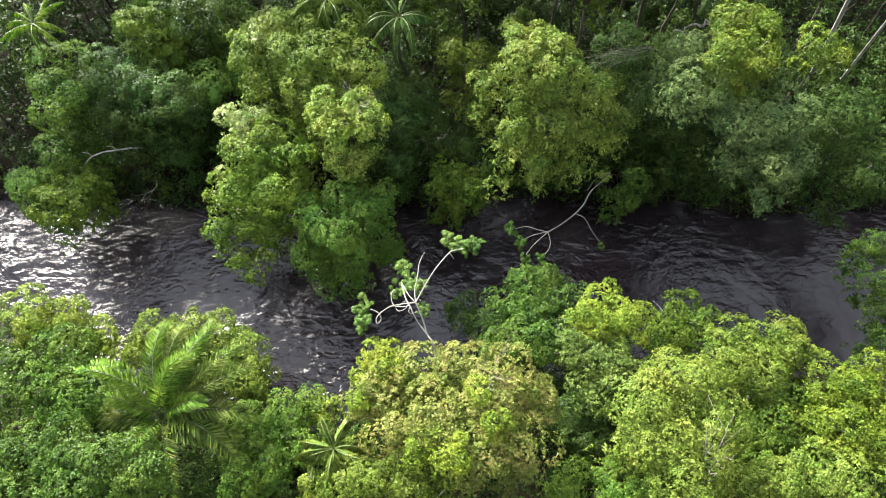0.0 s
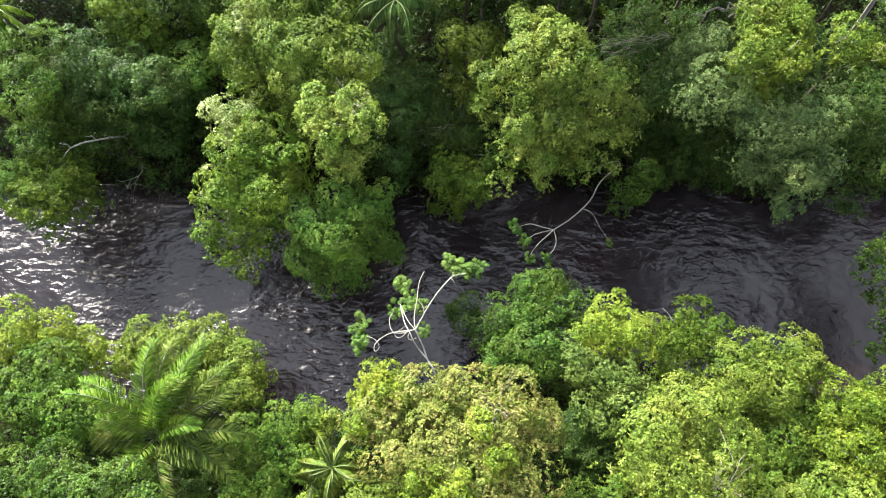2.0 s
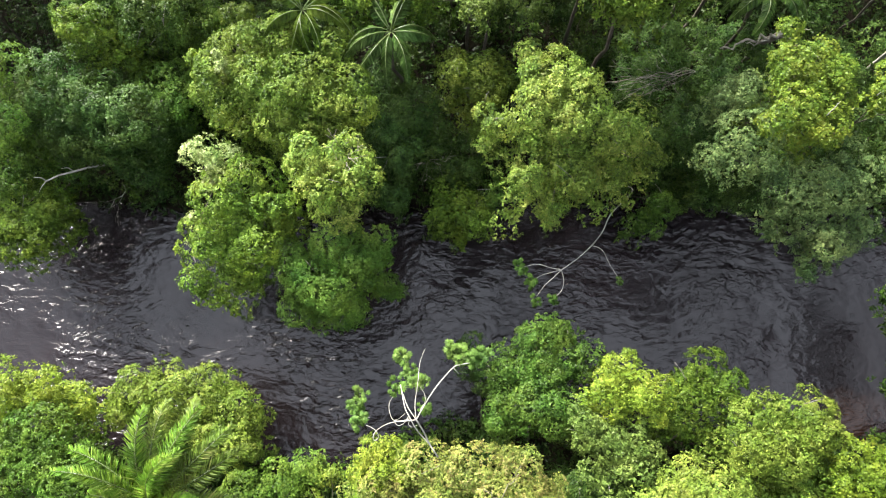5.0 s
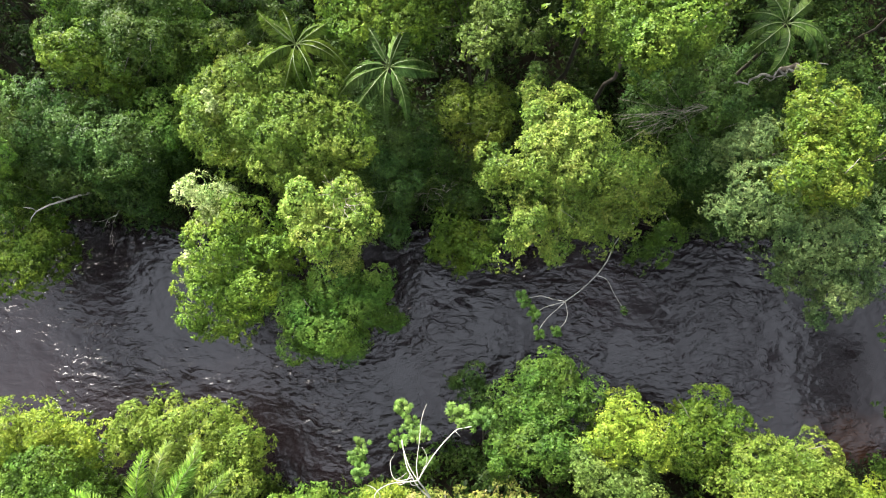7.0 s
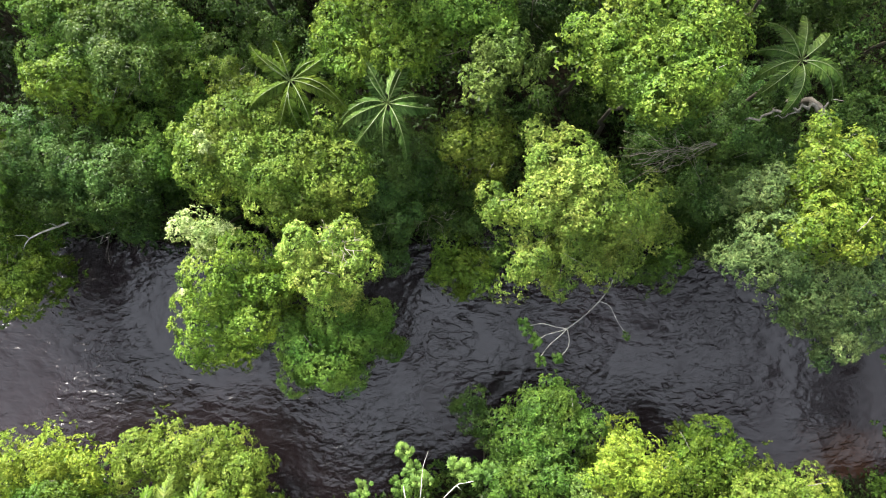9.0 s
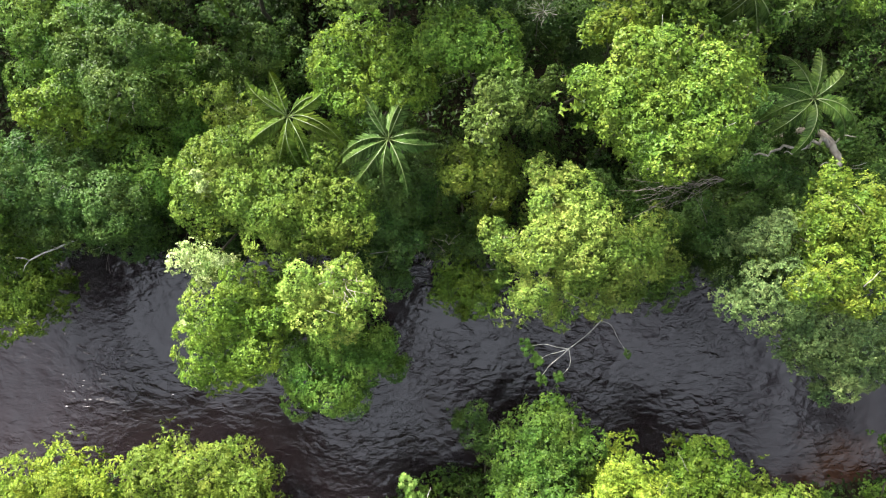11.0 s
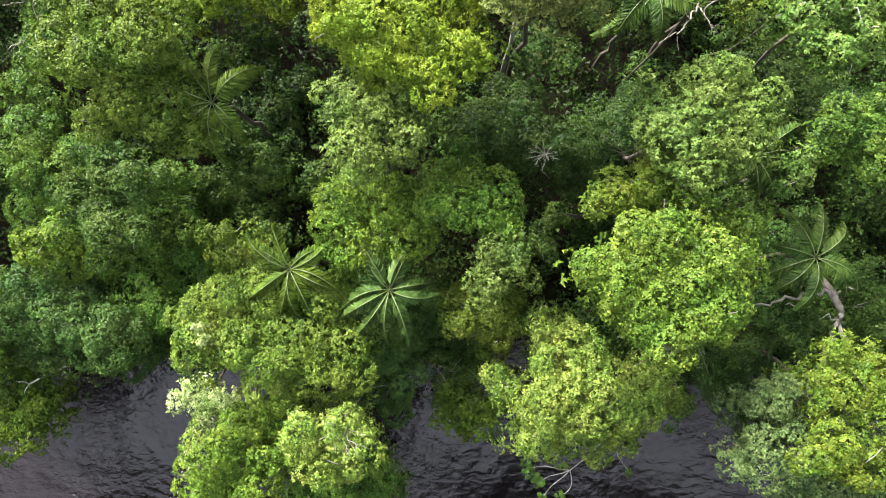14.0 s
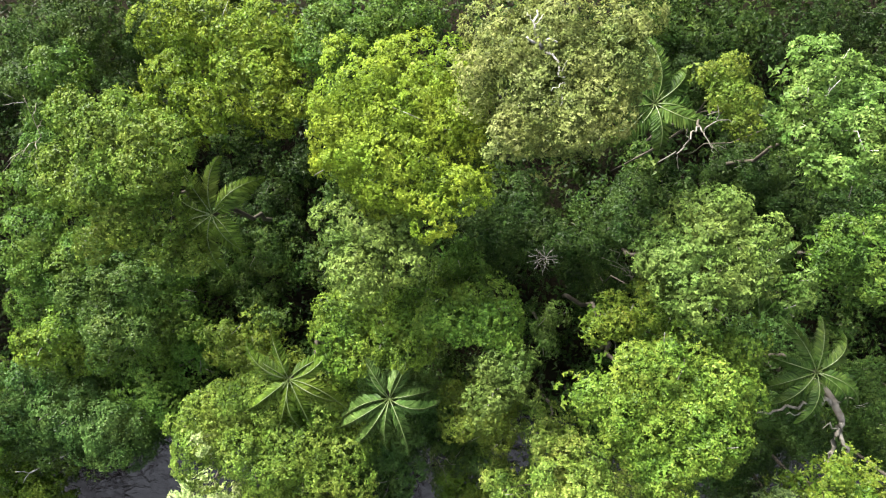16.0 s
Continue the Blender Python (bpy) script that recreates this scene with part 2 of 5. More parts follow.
SOIL, n_, l_ = material("shade_dark_litter_soil")
_a = noise_node(n_, l_, 1.2, 6.0)
# litter tones near black: shade of the forest floor put into the colour
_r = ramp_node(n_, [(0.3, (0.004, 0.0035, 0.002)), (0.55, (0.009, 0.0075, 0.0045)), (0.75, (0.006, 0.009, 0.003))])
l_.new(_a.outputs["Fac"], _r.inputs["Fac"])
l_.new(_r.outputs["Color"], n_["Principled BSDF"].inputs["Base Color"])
n_["Principled BSDF"].inputs["Roughness"].default_value = 0.95
n_["Principled BSDF"].inputs["Specular IOR Level"].default_value = 0.05
_b = noise_node(n_, l_, 9.0, 5.0)
_bp = n_.new("ShaderNodeBump")
_bp.inputs["Distance"].default_value = 0.08
l_.new(_b.outputs["Fac"], _bp.inputs["Height"])
l_.new(_bp.outputs["Normal"], n_["Principled BSDF"].inputs["Normal"])
gv, gf = grid_mesh(axis_steps(-60, 60, 1.0, 2500), axis_steps(-25, 95, 1.0, 2500), ground_height)
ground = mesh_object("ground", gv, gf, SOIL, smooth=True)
tagged(ground, "dark forest floor with brown leaf litter and banks", "ground", kind="structure")

# ---- the river ----
WATER, n_, l_ = material("dark_river_water")
wb = n_["Principled BSDF"]
wb.inputs["Roughness"].default_value = 0.17
wb.inputs["IOR"].default_value = 1.33
tone = noise_node(n_, l_, 0.09, 3.0)
tone_ramp = ramp_node(n_, [(0.3, (0.0048, 0.0034, 0.0038)), (0.55, (0.0078, 0.0056, 0.0065)), (0.75, (0.0112, 0.008, 0.0088))])
l_.new(tone.outputs["Fac"], tone_ramp.inputs["Fac"])
# shallow sandbar showing rust-brown through the tea-coloured water
bar_co = n_.new("ShaderNodeTexCoord")
bar_way = n_.new("ShaderNodeVectorMath")
bar_way.operation = "DISTANCE"
bar_way.inputs[1].default_value = (30.5, 12.0, 0.0)
bar_edge = n_.new("ShaderNodeMath")
bar_edge.operation = "MULTIPLY_ADD"
bar_edge.inputs[1].default_value = 7.0
bar_range = n_.new("ShaderNodeMapRange")
bar_range.inputs["From Min"].default_value, bar_range.inputs["From Max"].default_value = 9.5, 5.5
bar_mix = n_.new("ShaderNodeMix")
bar_mix.data_type = "RGBA"
bar_mix.inputs["B"].default_value = (0.018, 0.0078, 0.004, 1)
bar_noise = noise_node(n_, l_, 0.35, 3.0)
l_.new(bar_co.outputs["Object"], bar_way.inputs[0])
l_.new(bar_noise.outputs["Fac"], bar_edge.inputs[0])
l_.new(bar_way.outputs["Value"], bar_edge.inputs[2])
l_.new(bar_edge.outputs[0], bar_range.inputs["Value"])
l_.new(bar_range.outputs["Result"], bar_mix.inputs["Factor"])
l_.new(tone_ramp.outputs["Color"], bar_mix.inputs["A"])
l_.new(bar_mix.outputs["Result"], wb.inputs["Base Color"])
calm = noise_node(n_, l_, 0.16, 2.0)
calm_range = n_.new("ShaderNodeMapRange")
calm_range.inputs["From Min"].default_value, calm_range.inputs["From Max"].default_value = 0.4, 0.62
calm_range.inputs["To Min"].default_value, calm_range.inputs["To Max"].default_value = 0.3, 1.1
l_.new(calm.outputs["Fac"], calm_range.inputs["Value"])
rip = noise_node(n_, l_, 1.5, 3.0, stretch=(0.75, 1.25, 1), turn=0.45)
rip.inputs["Distortion"].default_value = 0.45
fine = noise_node(n_, l_, 4.0, 3.0, stretch=(0.6, 1.3, 1), turn=-0.25)
fine.inputs["Distortion"].default_value = 0.6
both = n_.new("ShaderNodeMath")
both.operation = "MULTIPLY_ADD"
both.inputs[1].default_value = 0.09
l_.new(fine.outputs["Fac"], both.inputs[0])
l_.new(rip.outputs["Fac"], both.inputs[2])
swell = noise_node(n_, l_, 0.75, 2.0, stretch=(0.8, 1.2, 1), turn=0.2)
swell.inputs["Distortion"].default_value = 0.6
lift = n_.new("ShaderNodeMath")
lift.operation = "MULTIPLY_ADD"
lift.inputs[1].default_value = 1.0
l_.new(swell.outputs["Fac"], lift.inputs[0])
l_.new(both.outputs[0], lift.inputs[2])
wave = n_.new("ShaderNodeMath")
wave.operation = "MULTIPLY"
l_.new(lift.outputs[0], wave.inputs[0])
l_.new(calm_range.outputs["Result"], wave.inputs[1])
wbump = n_.new("ShaderNodeBump")
wbump.inputs["Strength"].default_value, wbump.inputs["Distance"].default_value = 1.0, 0.21
l_.new(wave.outputs[0], wbump.inputs["Height"])
l_.new(wbump.outputs["Normal"], wb.inputs["Normal"])
wx = axis_steps(-60, 60, 1.0, 2500)
near_edge, far_edge = near_shore(wx) - 0.8, far_shore(wx) + 0.8
rows = []
for k in np.linspace(0, 1, 24):
    rows.append(np.stack([wx, near_edge + (far_edge - near_edge) * k, np.zeros_like(wx)], -1))
wv = np.concatenate(rows).tolist()
wi = np.arange(len(wv)).reshape(24, len(wx))
wf = np.stack([wi[:-1, :-1], wi[:-1, 1:], wi[1:, 1:], wi[1:, :-1]], -1).reshape(-1, 4).tolist()
river = mesh_object("river_water", wv, wf, WATER, smooth=True)
tagged(river, "dark brown rippled river flowing between forested banks", "river", kind="structure")


# ---- building blocks ----
def tube(points, radii, sides=7):
    """A tapered, closed tube through the points."""
    pts = [Vector(p) for p in points]
    verts, faces = [], []
    for i, p in enumerate(pts):
        way = (pts[min(i + 1, len(pts) - 1)] - pts[max(i - 1, 0)]).normalized()
        side = way.cross(Vector((0.31, 0.87, 0.11))).normalized()
        up = side.cross(way)
        for k in range(sides):
            a = 2 * math.pi * k / sides
            verts.append(tuple(p + (side * math.cos(a) + up * math.sin(a)) * radii[i]))
    for i in range(len(pts) - 1):
        for k in range(sides):
            a, b = i * sides + k, i * sides + (k + 1) % sides
            faces.append((a, b, b + sides, a + sides))
    faces.append(tuple(range(sides))[::-1])
    faces.append(tuple(range(len(verts) - sides, len(verts))))
    return verts, faces


def bent(a, b, sag, rng, steps=5):
    """Points from a to b along an uneven arc."""
    a, b = Vector(a), Vector(b)
    length = (b - a).length
    pts = []
    for i in range(steps + 1):
        k = i / steps
        p = a.lerp(b, k) + Vector((0, 0, sag * length * math.sin(math.pi * k)))
        if 0 < i < steps:
            p += Vector(rng.normal(0, 0.014 * length, 3))
        pts.append(p)
    return pts


def taper(r0, r1, count):
    return [r0 + (r1 - r0) * i / (count - 1) for i in range(count)]


def branch(name, points, r0, r1, mat, parent, sides=7, label=""):
    v, f = tube(points, taper(r0, r1, len(points)), sides)
    ob = mesh_object(name, v, f, mat, parent, smooth=True)
    if label:
        tagged(ob, label)
    return ob


def knotted(points, amount=0.12):
    """The same way with uneven joints between, as old bare wood has."""
    rng = np.random.default_rng(len(points) * 7 + int(abs(points[-1][0]) * 50))
    pts = [Vector(points[0])]
    for a, b in zip(points, points[1:]):
        a, b = Vector(a), Vector(b)
        step = min((b - a).length, 1.0) * amount
        pts += [a.lerp(b, k) + Vector(rng.normal(0, step, 3)) for k in (0.33, 0.66)] + [b]
    return pts


def unit(v):
    return v / np.maximum(np.linalg.norm(v, axis=-1, keepdims=True), 1e-6)


def triangle_mesh(name, verts, mat):
    count = len(verts)
    me = bpy.data.meshes.new(name)
    me.vertices.add(count * 3)
    me.vertices.foreach_set("co", verts.astype(np.float32).ravel())
    me.loops.add(count * 3)
    me.loops.foreach_set("vertex_index", np.arange(count * 3, dtype=np.int32))
    me.polygons.add(count)
    me.polygons.foreach_set("loop_start", (np.arange(count) * 3).astype(np.int32))
    me.materials.append(mat)
    me.update(calc_edges=True)
    return me


def leaf_mesh(name, centre, normal, axis, length, width, mat, fold=0.25, slim=False):
    """Many pointed leaves, each two triangles folded along the midrib."""
    side = unit(np.cross(normal, axis))
    length, width = length[:, None], width[:, None]
    base, tip = centre - axis * length * 0.5, centre + axis * length * 0.5 - normal * length * 0.12
    mid = centre - axis * length * 0.04 + normal * width * fold
    verts = np.stack([base, mid + side * width * 0.5, tip, mid - side * width * 0.5], 1)
    if slim:
        return triangle_mesh(name, np.stack([base + side * width * 0.5, base - side * width * 0.5, tip], 1), mat)
    count = len(centre)
    first = np.arange(count)[:, None] * 4
    loops = np.concatenate([first + 0, first + 2, first + 1, first + 0, first + 3, first + 2], 1).ravel()
    me = bpy.data.meshes.new(name)
    me.vertices.add(count * 4)
    me.vertices.foreach_set("co", verts.astype(np.float32).ravel())
    me.loops.add(count * 6)
    me.loops.foreach_set("vertex_index", loops.astype(np.int32))
    me.polygons.add(count * 2)
    me.polygons.foreach_set("loop_start", (np.arange(count * 2) * 3).astype(np.int32))
    me.materials.append(mat)
    me.update(calc_edges=True)
    return me


# crown texture by species: size of the leafy domes, their depth, sprig length, leaves on a sprig, droop
TEXTURE = collections.defaultdict(lambda: (0.75, 0.6, 0.34, 8, 0.15), {
    "chartreuse": (0.55, 0.55, 0.22, 8, 0.05), "deep": (1.1, 0.38, 0.3, 8, 0.1), "sage": (0.62, 0.8, 0.3, 9, 0.05),
    "vivid": (0.7, 0.7, 0.36, 7, 0.2), "mixed": (0.66, 0.8, 0.36, 8, 0.2), "frost": (0.8, 0.8, 0.28, 8, 0.15),
    "bright": (0.7, 0.7, 0.32, 8, 0.2), "blossom": (0.45, 0.7, 0.3, 8, 0.0), "brownish": (0.85, 0.55, 0.3, 8, 0.1),
    "olivegreen": (0.95, 0.5, 0.32, 8, 0.15), "limegreen": (0.85, 0.6, 0.34, 8, 0.15), "pale": (0.7, 0.7, 0.3, 8, 0.1),
    "dark": (0.8, 0.75, 0.4, 7, 0.25), "blue": (0.8, 0.75, 0.4, 7, 0.25), "mid": (0.8, 0.7, 0.36, 8, 0.2)})


def sprigs(lobe, dome, depth, count, rng):
    """Places and outward ways of leafy sprigs over the small domes that make up one lobe's upper shell."""
    x, y, z, r = lobe
    dome = min(dome, 0.62 * r)
    many = max(5, int(2.7 * (r / dome) ** 2))
    centre = unit(rng.normal(0, 1, (many, 3)) + np.array((0, 0, 0.35)))
    size = dome * rng.uniform(0.6, 1.45, many)
    lift = rng.normal(0, 0.42, many) * dome * depth
    w = unit(rng.normal(0, 1, (count * 3, 3)))
    w = w[w[:, 2] > rng.uniform(-0.55, 0.25, len(w))][:count]
    gap = np.linalg.norm(w[:, None] - centre[None], axis=2) * r / size
    own = gap.argmin(1)
    gap = gap[np.arange(len(w)), own]
    keep = (gap < 1.0) | (rng.uniform(0, 1, len(w)) < 0.25)
    w, own, gap = w[keep], own[keep], gap[keep]
    bulge = np.sqrt(np.clip(1 - gap ** 2, 0, 1)) * size[own] * depth + lift[own]
    bulge -= rng.exponential(0.1, len(w)) + 0.45 * np.clip(gap - 0.8, 0, 1)
    reach = (r * 1.02 - dome * depth * 0.85 + bulge)[:, None]
    out = unit(w + (w - centre[own]) * (r / size[own])[:, None] * 1.0 * depth)
    return np.array((x, y, z)) + w * reach * np.array((1, 1, 0.8)), out


def crown_mesh(name, lobes, species, rng, amount=1.0, spread=1.2, big=1.0):
    mat, length, width = SPECIES[species]
    dome, depth, twig, per, droop = TEXTURE[species]
    length, width = length * big * 0.74, width * big * 0.83
    twig *= big
    c, w = [], []
    for lobe in lobes:
        leaves = DENSITY * amount * spread * lobe[3] ** 2 / big ** 2 * (0.2 / SPECIES[species][1]) ** 1.3
        at_, out_ = sprigs(lobe, dome * big ** 0.5, depth, max(10, int(leaves / per)), rng)
        c.append(at_), w.append(out_)
    c, w = np.concatenate(c), np.concatenate(w)
    keep = c[:, 2] > 0.4
    c, w = c[keep], w[keep]
    way = rng.normal(0, 1, w.shape)
    way = unit(unit(way - w * (way * w).sum(-1, keepdims=True)) + w * 0.55 - np.array((0, 0, droop)))
    wing = unit(np.cross(w + rng.normal(0, 0.25, w.shape), way))
    k = (np.arange(per) + 0.5) / per
    turn_ = np.where(np.arange(per) % 2, 1.0, -1.0)[None, :, None]
    slide = (k[None] + rng.normal(0, 0.09, (len(c), per)))[..., None]
    pos = c[:, None] + way[:, None] * twig * (slide - 0.35) + wing[:, None] * turn_ * length * 0.42 * (1.15 - 0.5 * slide)
    pos += rng.normal(0, 0.025 * big, pos.shape) - np.array((0, 0, 0.12)) * twig * slide ** 2
    nrm = unit(w[:, None] * 0.75 + np.array((0, 0, 0.38)) + rng.normal(0, 0.45, pos.shape))
    axis = way[:, None] * (0.35 + 0.7 * slide) + wing[:, None] * turn_ * (1.0 - 0.45 * slide) + rng.normal(0, 0.22, pos.shape)
    pos, nrm, axis = pos.reshape(-1, 3), nrm.reshape(-1, 3), axis.reshape(-1, 3)
    axis = unit(axis - nrm * (axis * nrm).sum(-1, keepdims=True))
    size = np.repeat(rng.uniform(0.75, 1.2, len(c)), per) * rng.uniform(0.75, 1.2, len(pos))
    # broad shaded leaves inside the crown, which close it to the light
    inner = [(l, int(24 * l[3] ** 2) + 4) for l in lobes]
    ip = np.concatenate([np.array(l[:3]) + unit(rng.normal(0, 1, (k, 3))) * l[3] * rng.uniform(0.05, 0.55, (k, 1)) * np.array((1, 1, 0.7)) for l, k in inner])
    inn = unit(rng.normal(0, 0.5, ip.shape) + np.array((0, 0, 1.0)))
    ia = unit(np.cross(inn, rng.normal(0, 1, ip.shape)))
    keep = ip[:, 2] > 0.4
    ip, inn, ia = ip[keep], inn[keep], ia[keep]
    pos, nrm, axis = np.concatenate([pos, ip]), np.concatenate([nrm, inn]), np.concatenate([axis, ia])
    size = np.concatenate([size, rng.uniform(0.3, 0.45, len(ip)) / length])
    return leaf_mesh(name, pos, nrm, axis, length * size, width * size, mat, slim=True)


DENSITY = 1420
seeds = iter(range(100, 100000))


def land_under(x, y):
    """The nearest place on land to x, y."""
    f, n = float(far_shore(np.float64(x))), float(near_shore(np.float64(x)))
    if n - 0.6 < y < f + 0.6:
        y = f + 2.6 if f - y < y - n else n - 2.0
    return x, y, float(ground_height(np.float64(x), np.float64(y)))


def tree(label, species, lobes, amount=1.0, spread=1.2, big=1.0, skirt=2, thick=False, twigs=4):
    """A forest tree: trunk, a limb to each lobe of the crown, and the leaves."""
    rng = np.random.default_rng(next(seeds))
    weight = sum(l[3] ** 2 for l in lobes)
    cx, cy, cz = (sum(l[k] * l[3] ** 2 for l in lobes) / weight for k in range(3))
    bx, by, bz = land_under(cx + rng.normal(0, 0.3), cy + rng.normal(0, 0.3))
    tall = cz - bz
    ALL_LOBES.extend(lobes)
    base = new("tree")
    base.location = (bx, by, bz)
    shift = np.array((bx, by, bz))
    local = [(l[0] - bx, l[1] - by, l[2] - bz, l[3]) for l in lobes]
    bark = BARK
    girth = 0.04 + 0.0065 * tall
    fork = Vector((0.75 * (cx - bx), 0.75 * (cy - by), tall * 0.74))
    branch("trunk", bent((0, 0, -0.25), fork, 0.0, rng, 6), girth, girth * 0.6, bark, base, 8)
    for x, y, z, r in local:
        end = Vector((x, y, z + 0.25 * r))
        branch("limb", bent(fork, end, 0.06, rng), girth * 0.24, 0.018, bark, base, 5)
    crown = new("crown", crown_mesh("crown", local, species, rng, amount, spread, big))
    crown.parent = base
    for _ in range(twigs):
        x, y, z, r = local[rng.integers(0, len(local))]
        w = Vector(unit(rng.normal(0, 1, 3) + np.array((0, 0, 0.8))))
        end = Vector((x, y, z)) + Vector((w.x, w.y, w.z * 0.8)) * r * rng.uniform(1.0, 1.12)
        start = Vector((x, y, z)) + w * r * 0.3 + Vector(rng.normal(0, 0.25 * r, 3))
        branch("twig", bent(start, end, 0.08, rng, 4), 0.03, 0.012, TWIG, base, 3)
    lower = []
    for x, y, z, r in local:
        for tier in range(1, skirt + 1):
            drop = z - 1.35 * r * tier * rng.uniform(0.9, 1.1)
            if drop > 1.2:
                lower.append((x + rng.normal(0, 0.2 * r), y + rng.normal(0, 0.2 * r), drop, r * rng.uniform(0.72, 0.98)))
    if lower:
        under = new("lower_crown", crown_mesh("lower_crown", lower, species, rng, 0.72, 0.6 if thick else 0.5, 1.35 if thick else 1.8))
        under.parent = base
    return tagged(base, label, "tree", group="forest trees")


ALL_LOBES = []

# ---- the forest trees: crown lobes as x, y, z, radius ----
tree("broad yellow-green domed tree standing over the far bank canopy", "chartreuse", [(-3.56, 53.54, 23.6, 2.53), (-0.99, 53.66, 23.5, 2.66), (-4.54, 51.15, 24.14, 1.82), (-2.07, 50.47, 23.33, 2.89), (0.54, 52.09, 24.14, 1.81), (-0.27, 48.43, 24.17, 1.78), (1.24, 49.12, 24.65, 1.13), (-5.32, 52.31, 24.69, 1.08), (-5.42, 50.29, 24.93, 0.76), (-1.9, 51.3, 22.7, 3.7)], skirt=1)
tree("pale grey-green emergent tree with bare white limbs", "pale", [(2.84, 54.73, 26.96, 2.06), (5.18, 55, 26.74, 2.35), (6.9, 53.45, 27.23, 1.7), (3.72, 52.18, 26.99, 2.02), (5.96, 51.86, 27.25, 1.66), (2.27, 50.48, 27.64, 1.14), (1.4, 52.96, 27.63, 1.16), (7.45, 54.98, 27.39, 1.48), (4.95, 50.65, 27.72, 1.04), (4.6, 53.2, 25.7, 3.4)], skirt=1)
tree("spreading yellow-green forest tree with mixed leaf tones", "lime", [(-13.7, 57.7, 20, 2), (-11.53, 57.21, 19.63, 2.49), (-8.57, 57.38, 19.87, 2.18), (-9.8, 54.85, 19.69, 2.41), (-12.53, 53.32, 20.22, 1.7), (-8.25, 53.85, 20.19, 1.74), (-13.65, 55.49, 20.19, 1.74), (-15.34, 53.34, 20.31, 1.59)], skirt=1)
tree("mid-green forest tree with an uneven lumpy crown", "olivegreen", [(-17.5, 49.65, 23.2, 1.74), (-15.79, 51.63, 22.89, 2.14), (-13.94, 50.81, 22.93, 2.09), (-15.63, 48.74, 22.77, 2.3), (-13.95, 49.7, 23.2, 1.5), (-16.78, 52.71, 23.49, 1.34), (-14.34, 47.31, 21.5, 1.74), (-13.5, 46.2, 20.4, 1.35), (-17.1, 47.09, 20.94, 1.41)], skirt=1)
tree("dark green forest tree partly under its neighbours", "dark", [(-25.77, 60.74, 9.09, 3.04), (-22.79, 60.95, 10.45, 1.88), (-27.06, 59.43, 12.2, 1.94), (-25.42, 56.55, 13.08, 1.84)])
tree("mid-green forest tree behind a yellow-green dome", "mid", [(-4.33, 57.13, 21.35, 2.2), (-5.92, 56.32, 21.81, 1.59), (-2.37, 57.53, 21.7, 1.74)], skirt=1)
tree("grey-green forest tree with fine foliage", "sage", [(-4.9, 47.16, 22.11, 1.58), (-3.33, 46.34, 21.69, 2.14), (-1.67, 46.04, 22.29, 1.34), (-4.52, 45.13, 22.11, 1.58), (-2.19, 47.53, 22.29, 1.35)], skirt=1)
tree("bright green forest tree beside two palms", "bright", [(-6.03, 42.37, 17.12, 1.83), (-4.18, 42.95, 16.89, 2.15), (-2.62, 41.09, 17.13, 1.82), (-5.11, 40.51, 17.2, 1.74), (-2.28, 42.66, 17.38, 1.49), (-5.73, 38.8, 16.31, 0.91)], skirt=1)
# brighter leaf colour here offsets the shadow of the tall dome
tree("mid-green understorey tree with a rounded crown", "fresh", [(1.96, 42.45, 18.98, 2.02), (0.77, 42.81, 19.51, 1.32), (2.78, 41.19, 19.62, 1.18), (-0.69, 42.97, 19.51, 1.32), (-1.12, 41.14, 15.21, 1.05)], skirt=1)
tree("vivid green feathery sapling in a canopy gap", "vivid", [(6.02, 41.9, 13.46, 1.25), (6.31, 40.17, 11.32, 0.89)], skirt=1)
tree("blue-green tree with pale frosted leaves", "sage", [(3.0, 39.3, 19.3, 1.65), (1.85, 38.3, 19.6, 1.2), (3.5, 40.3, 19.6, 1.2), (2.45, 39.9, 19.8, 1.15)], skirt=1)
tree("olive-yellow understorey tree in a gap", "olive", [(2.07, 35.88, 14.37, 1.69), (3.2, 37.08, 13.66, 1.27), (0.93, 36.3, 15.5, 1.27), (2.45, 34.24, 12.04, 1.22)], skirt=1)
tree("pale green round-crowned tree with clustered leaf rosettes", "sage", [(10.09, 46.14, 24.14, 1.54), (11.91, 47.13, 24.03, 1.69), (13.63, 46.6, 24.16, 1.52), (11.76, 45.09, 23.69, 2.14), (13.31, 44.83, 24.27, 1.37), (10.25, 44.37, 24.34, 1.27), (11.46, 43.73, 24.45, 1.13), (9.2, 45.4, 24.52, 1.05), (12.68, 47.97, 24.65, 0.87), (11.7, 45.8, 23.2, 2.7)], skirt=1)
tree("large bright green canopy tree with an open lumpy crown", "limegreen", [(8.41, 39.95, 23.47, 2.04), (10.52, 40.69, 23.38, 2.16), (12.53, 39.39, 23.51, 1.98), (11.31, 38.05, 23.25, 2.33), (8.91, 37.87, 23.44, 2.08), (7.15, 39.02, 23.83, 1.56), (10.07, 36.4, 23.78, 1.63), (13.6, 40.95, 21.89, 1.48), (11.81, 36.94, 23.94, 1.41), (10.3, 38.8, 21.8, 2.9)], skirt=1)
tree("yellow-leaved forest tree at the edge of a green crown", "yellow", [(8.14, 42.4, 22.05, 1.26), (9.95, 43.04, 21.93, 1.42), (7.17, 42.45, 22.42, 0.77), (10.41, 41.84, 22.15, 1.14)], skirt=1)
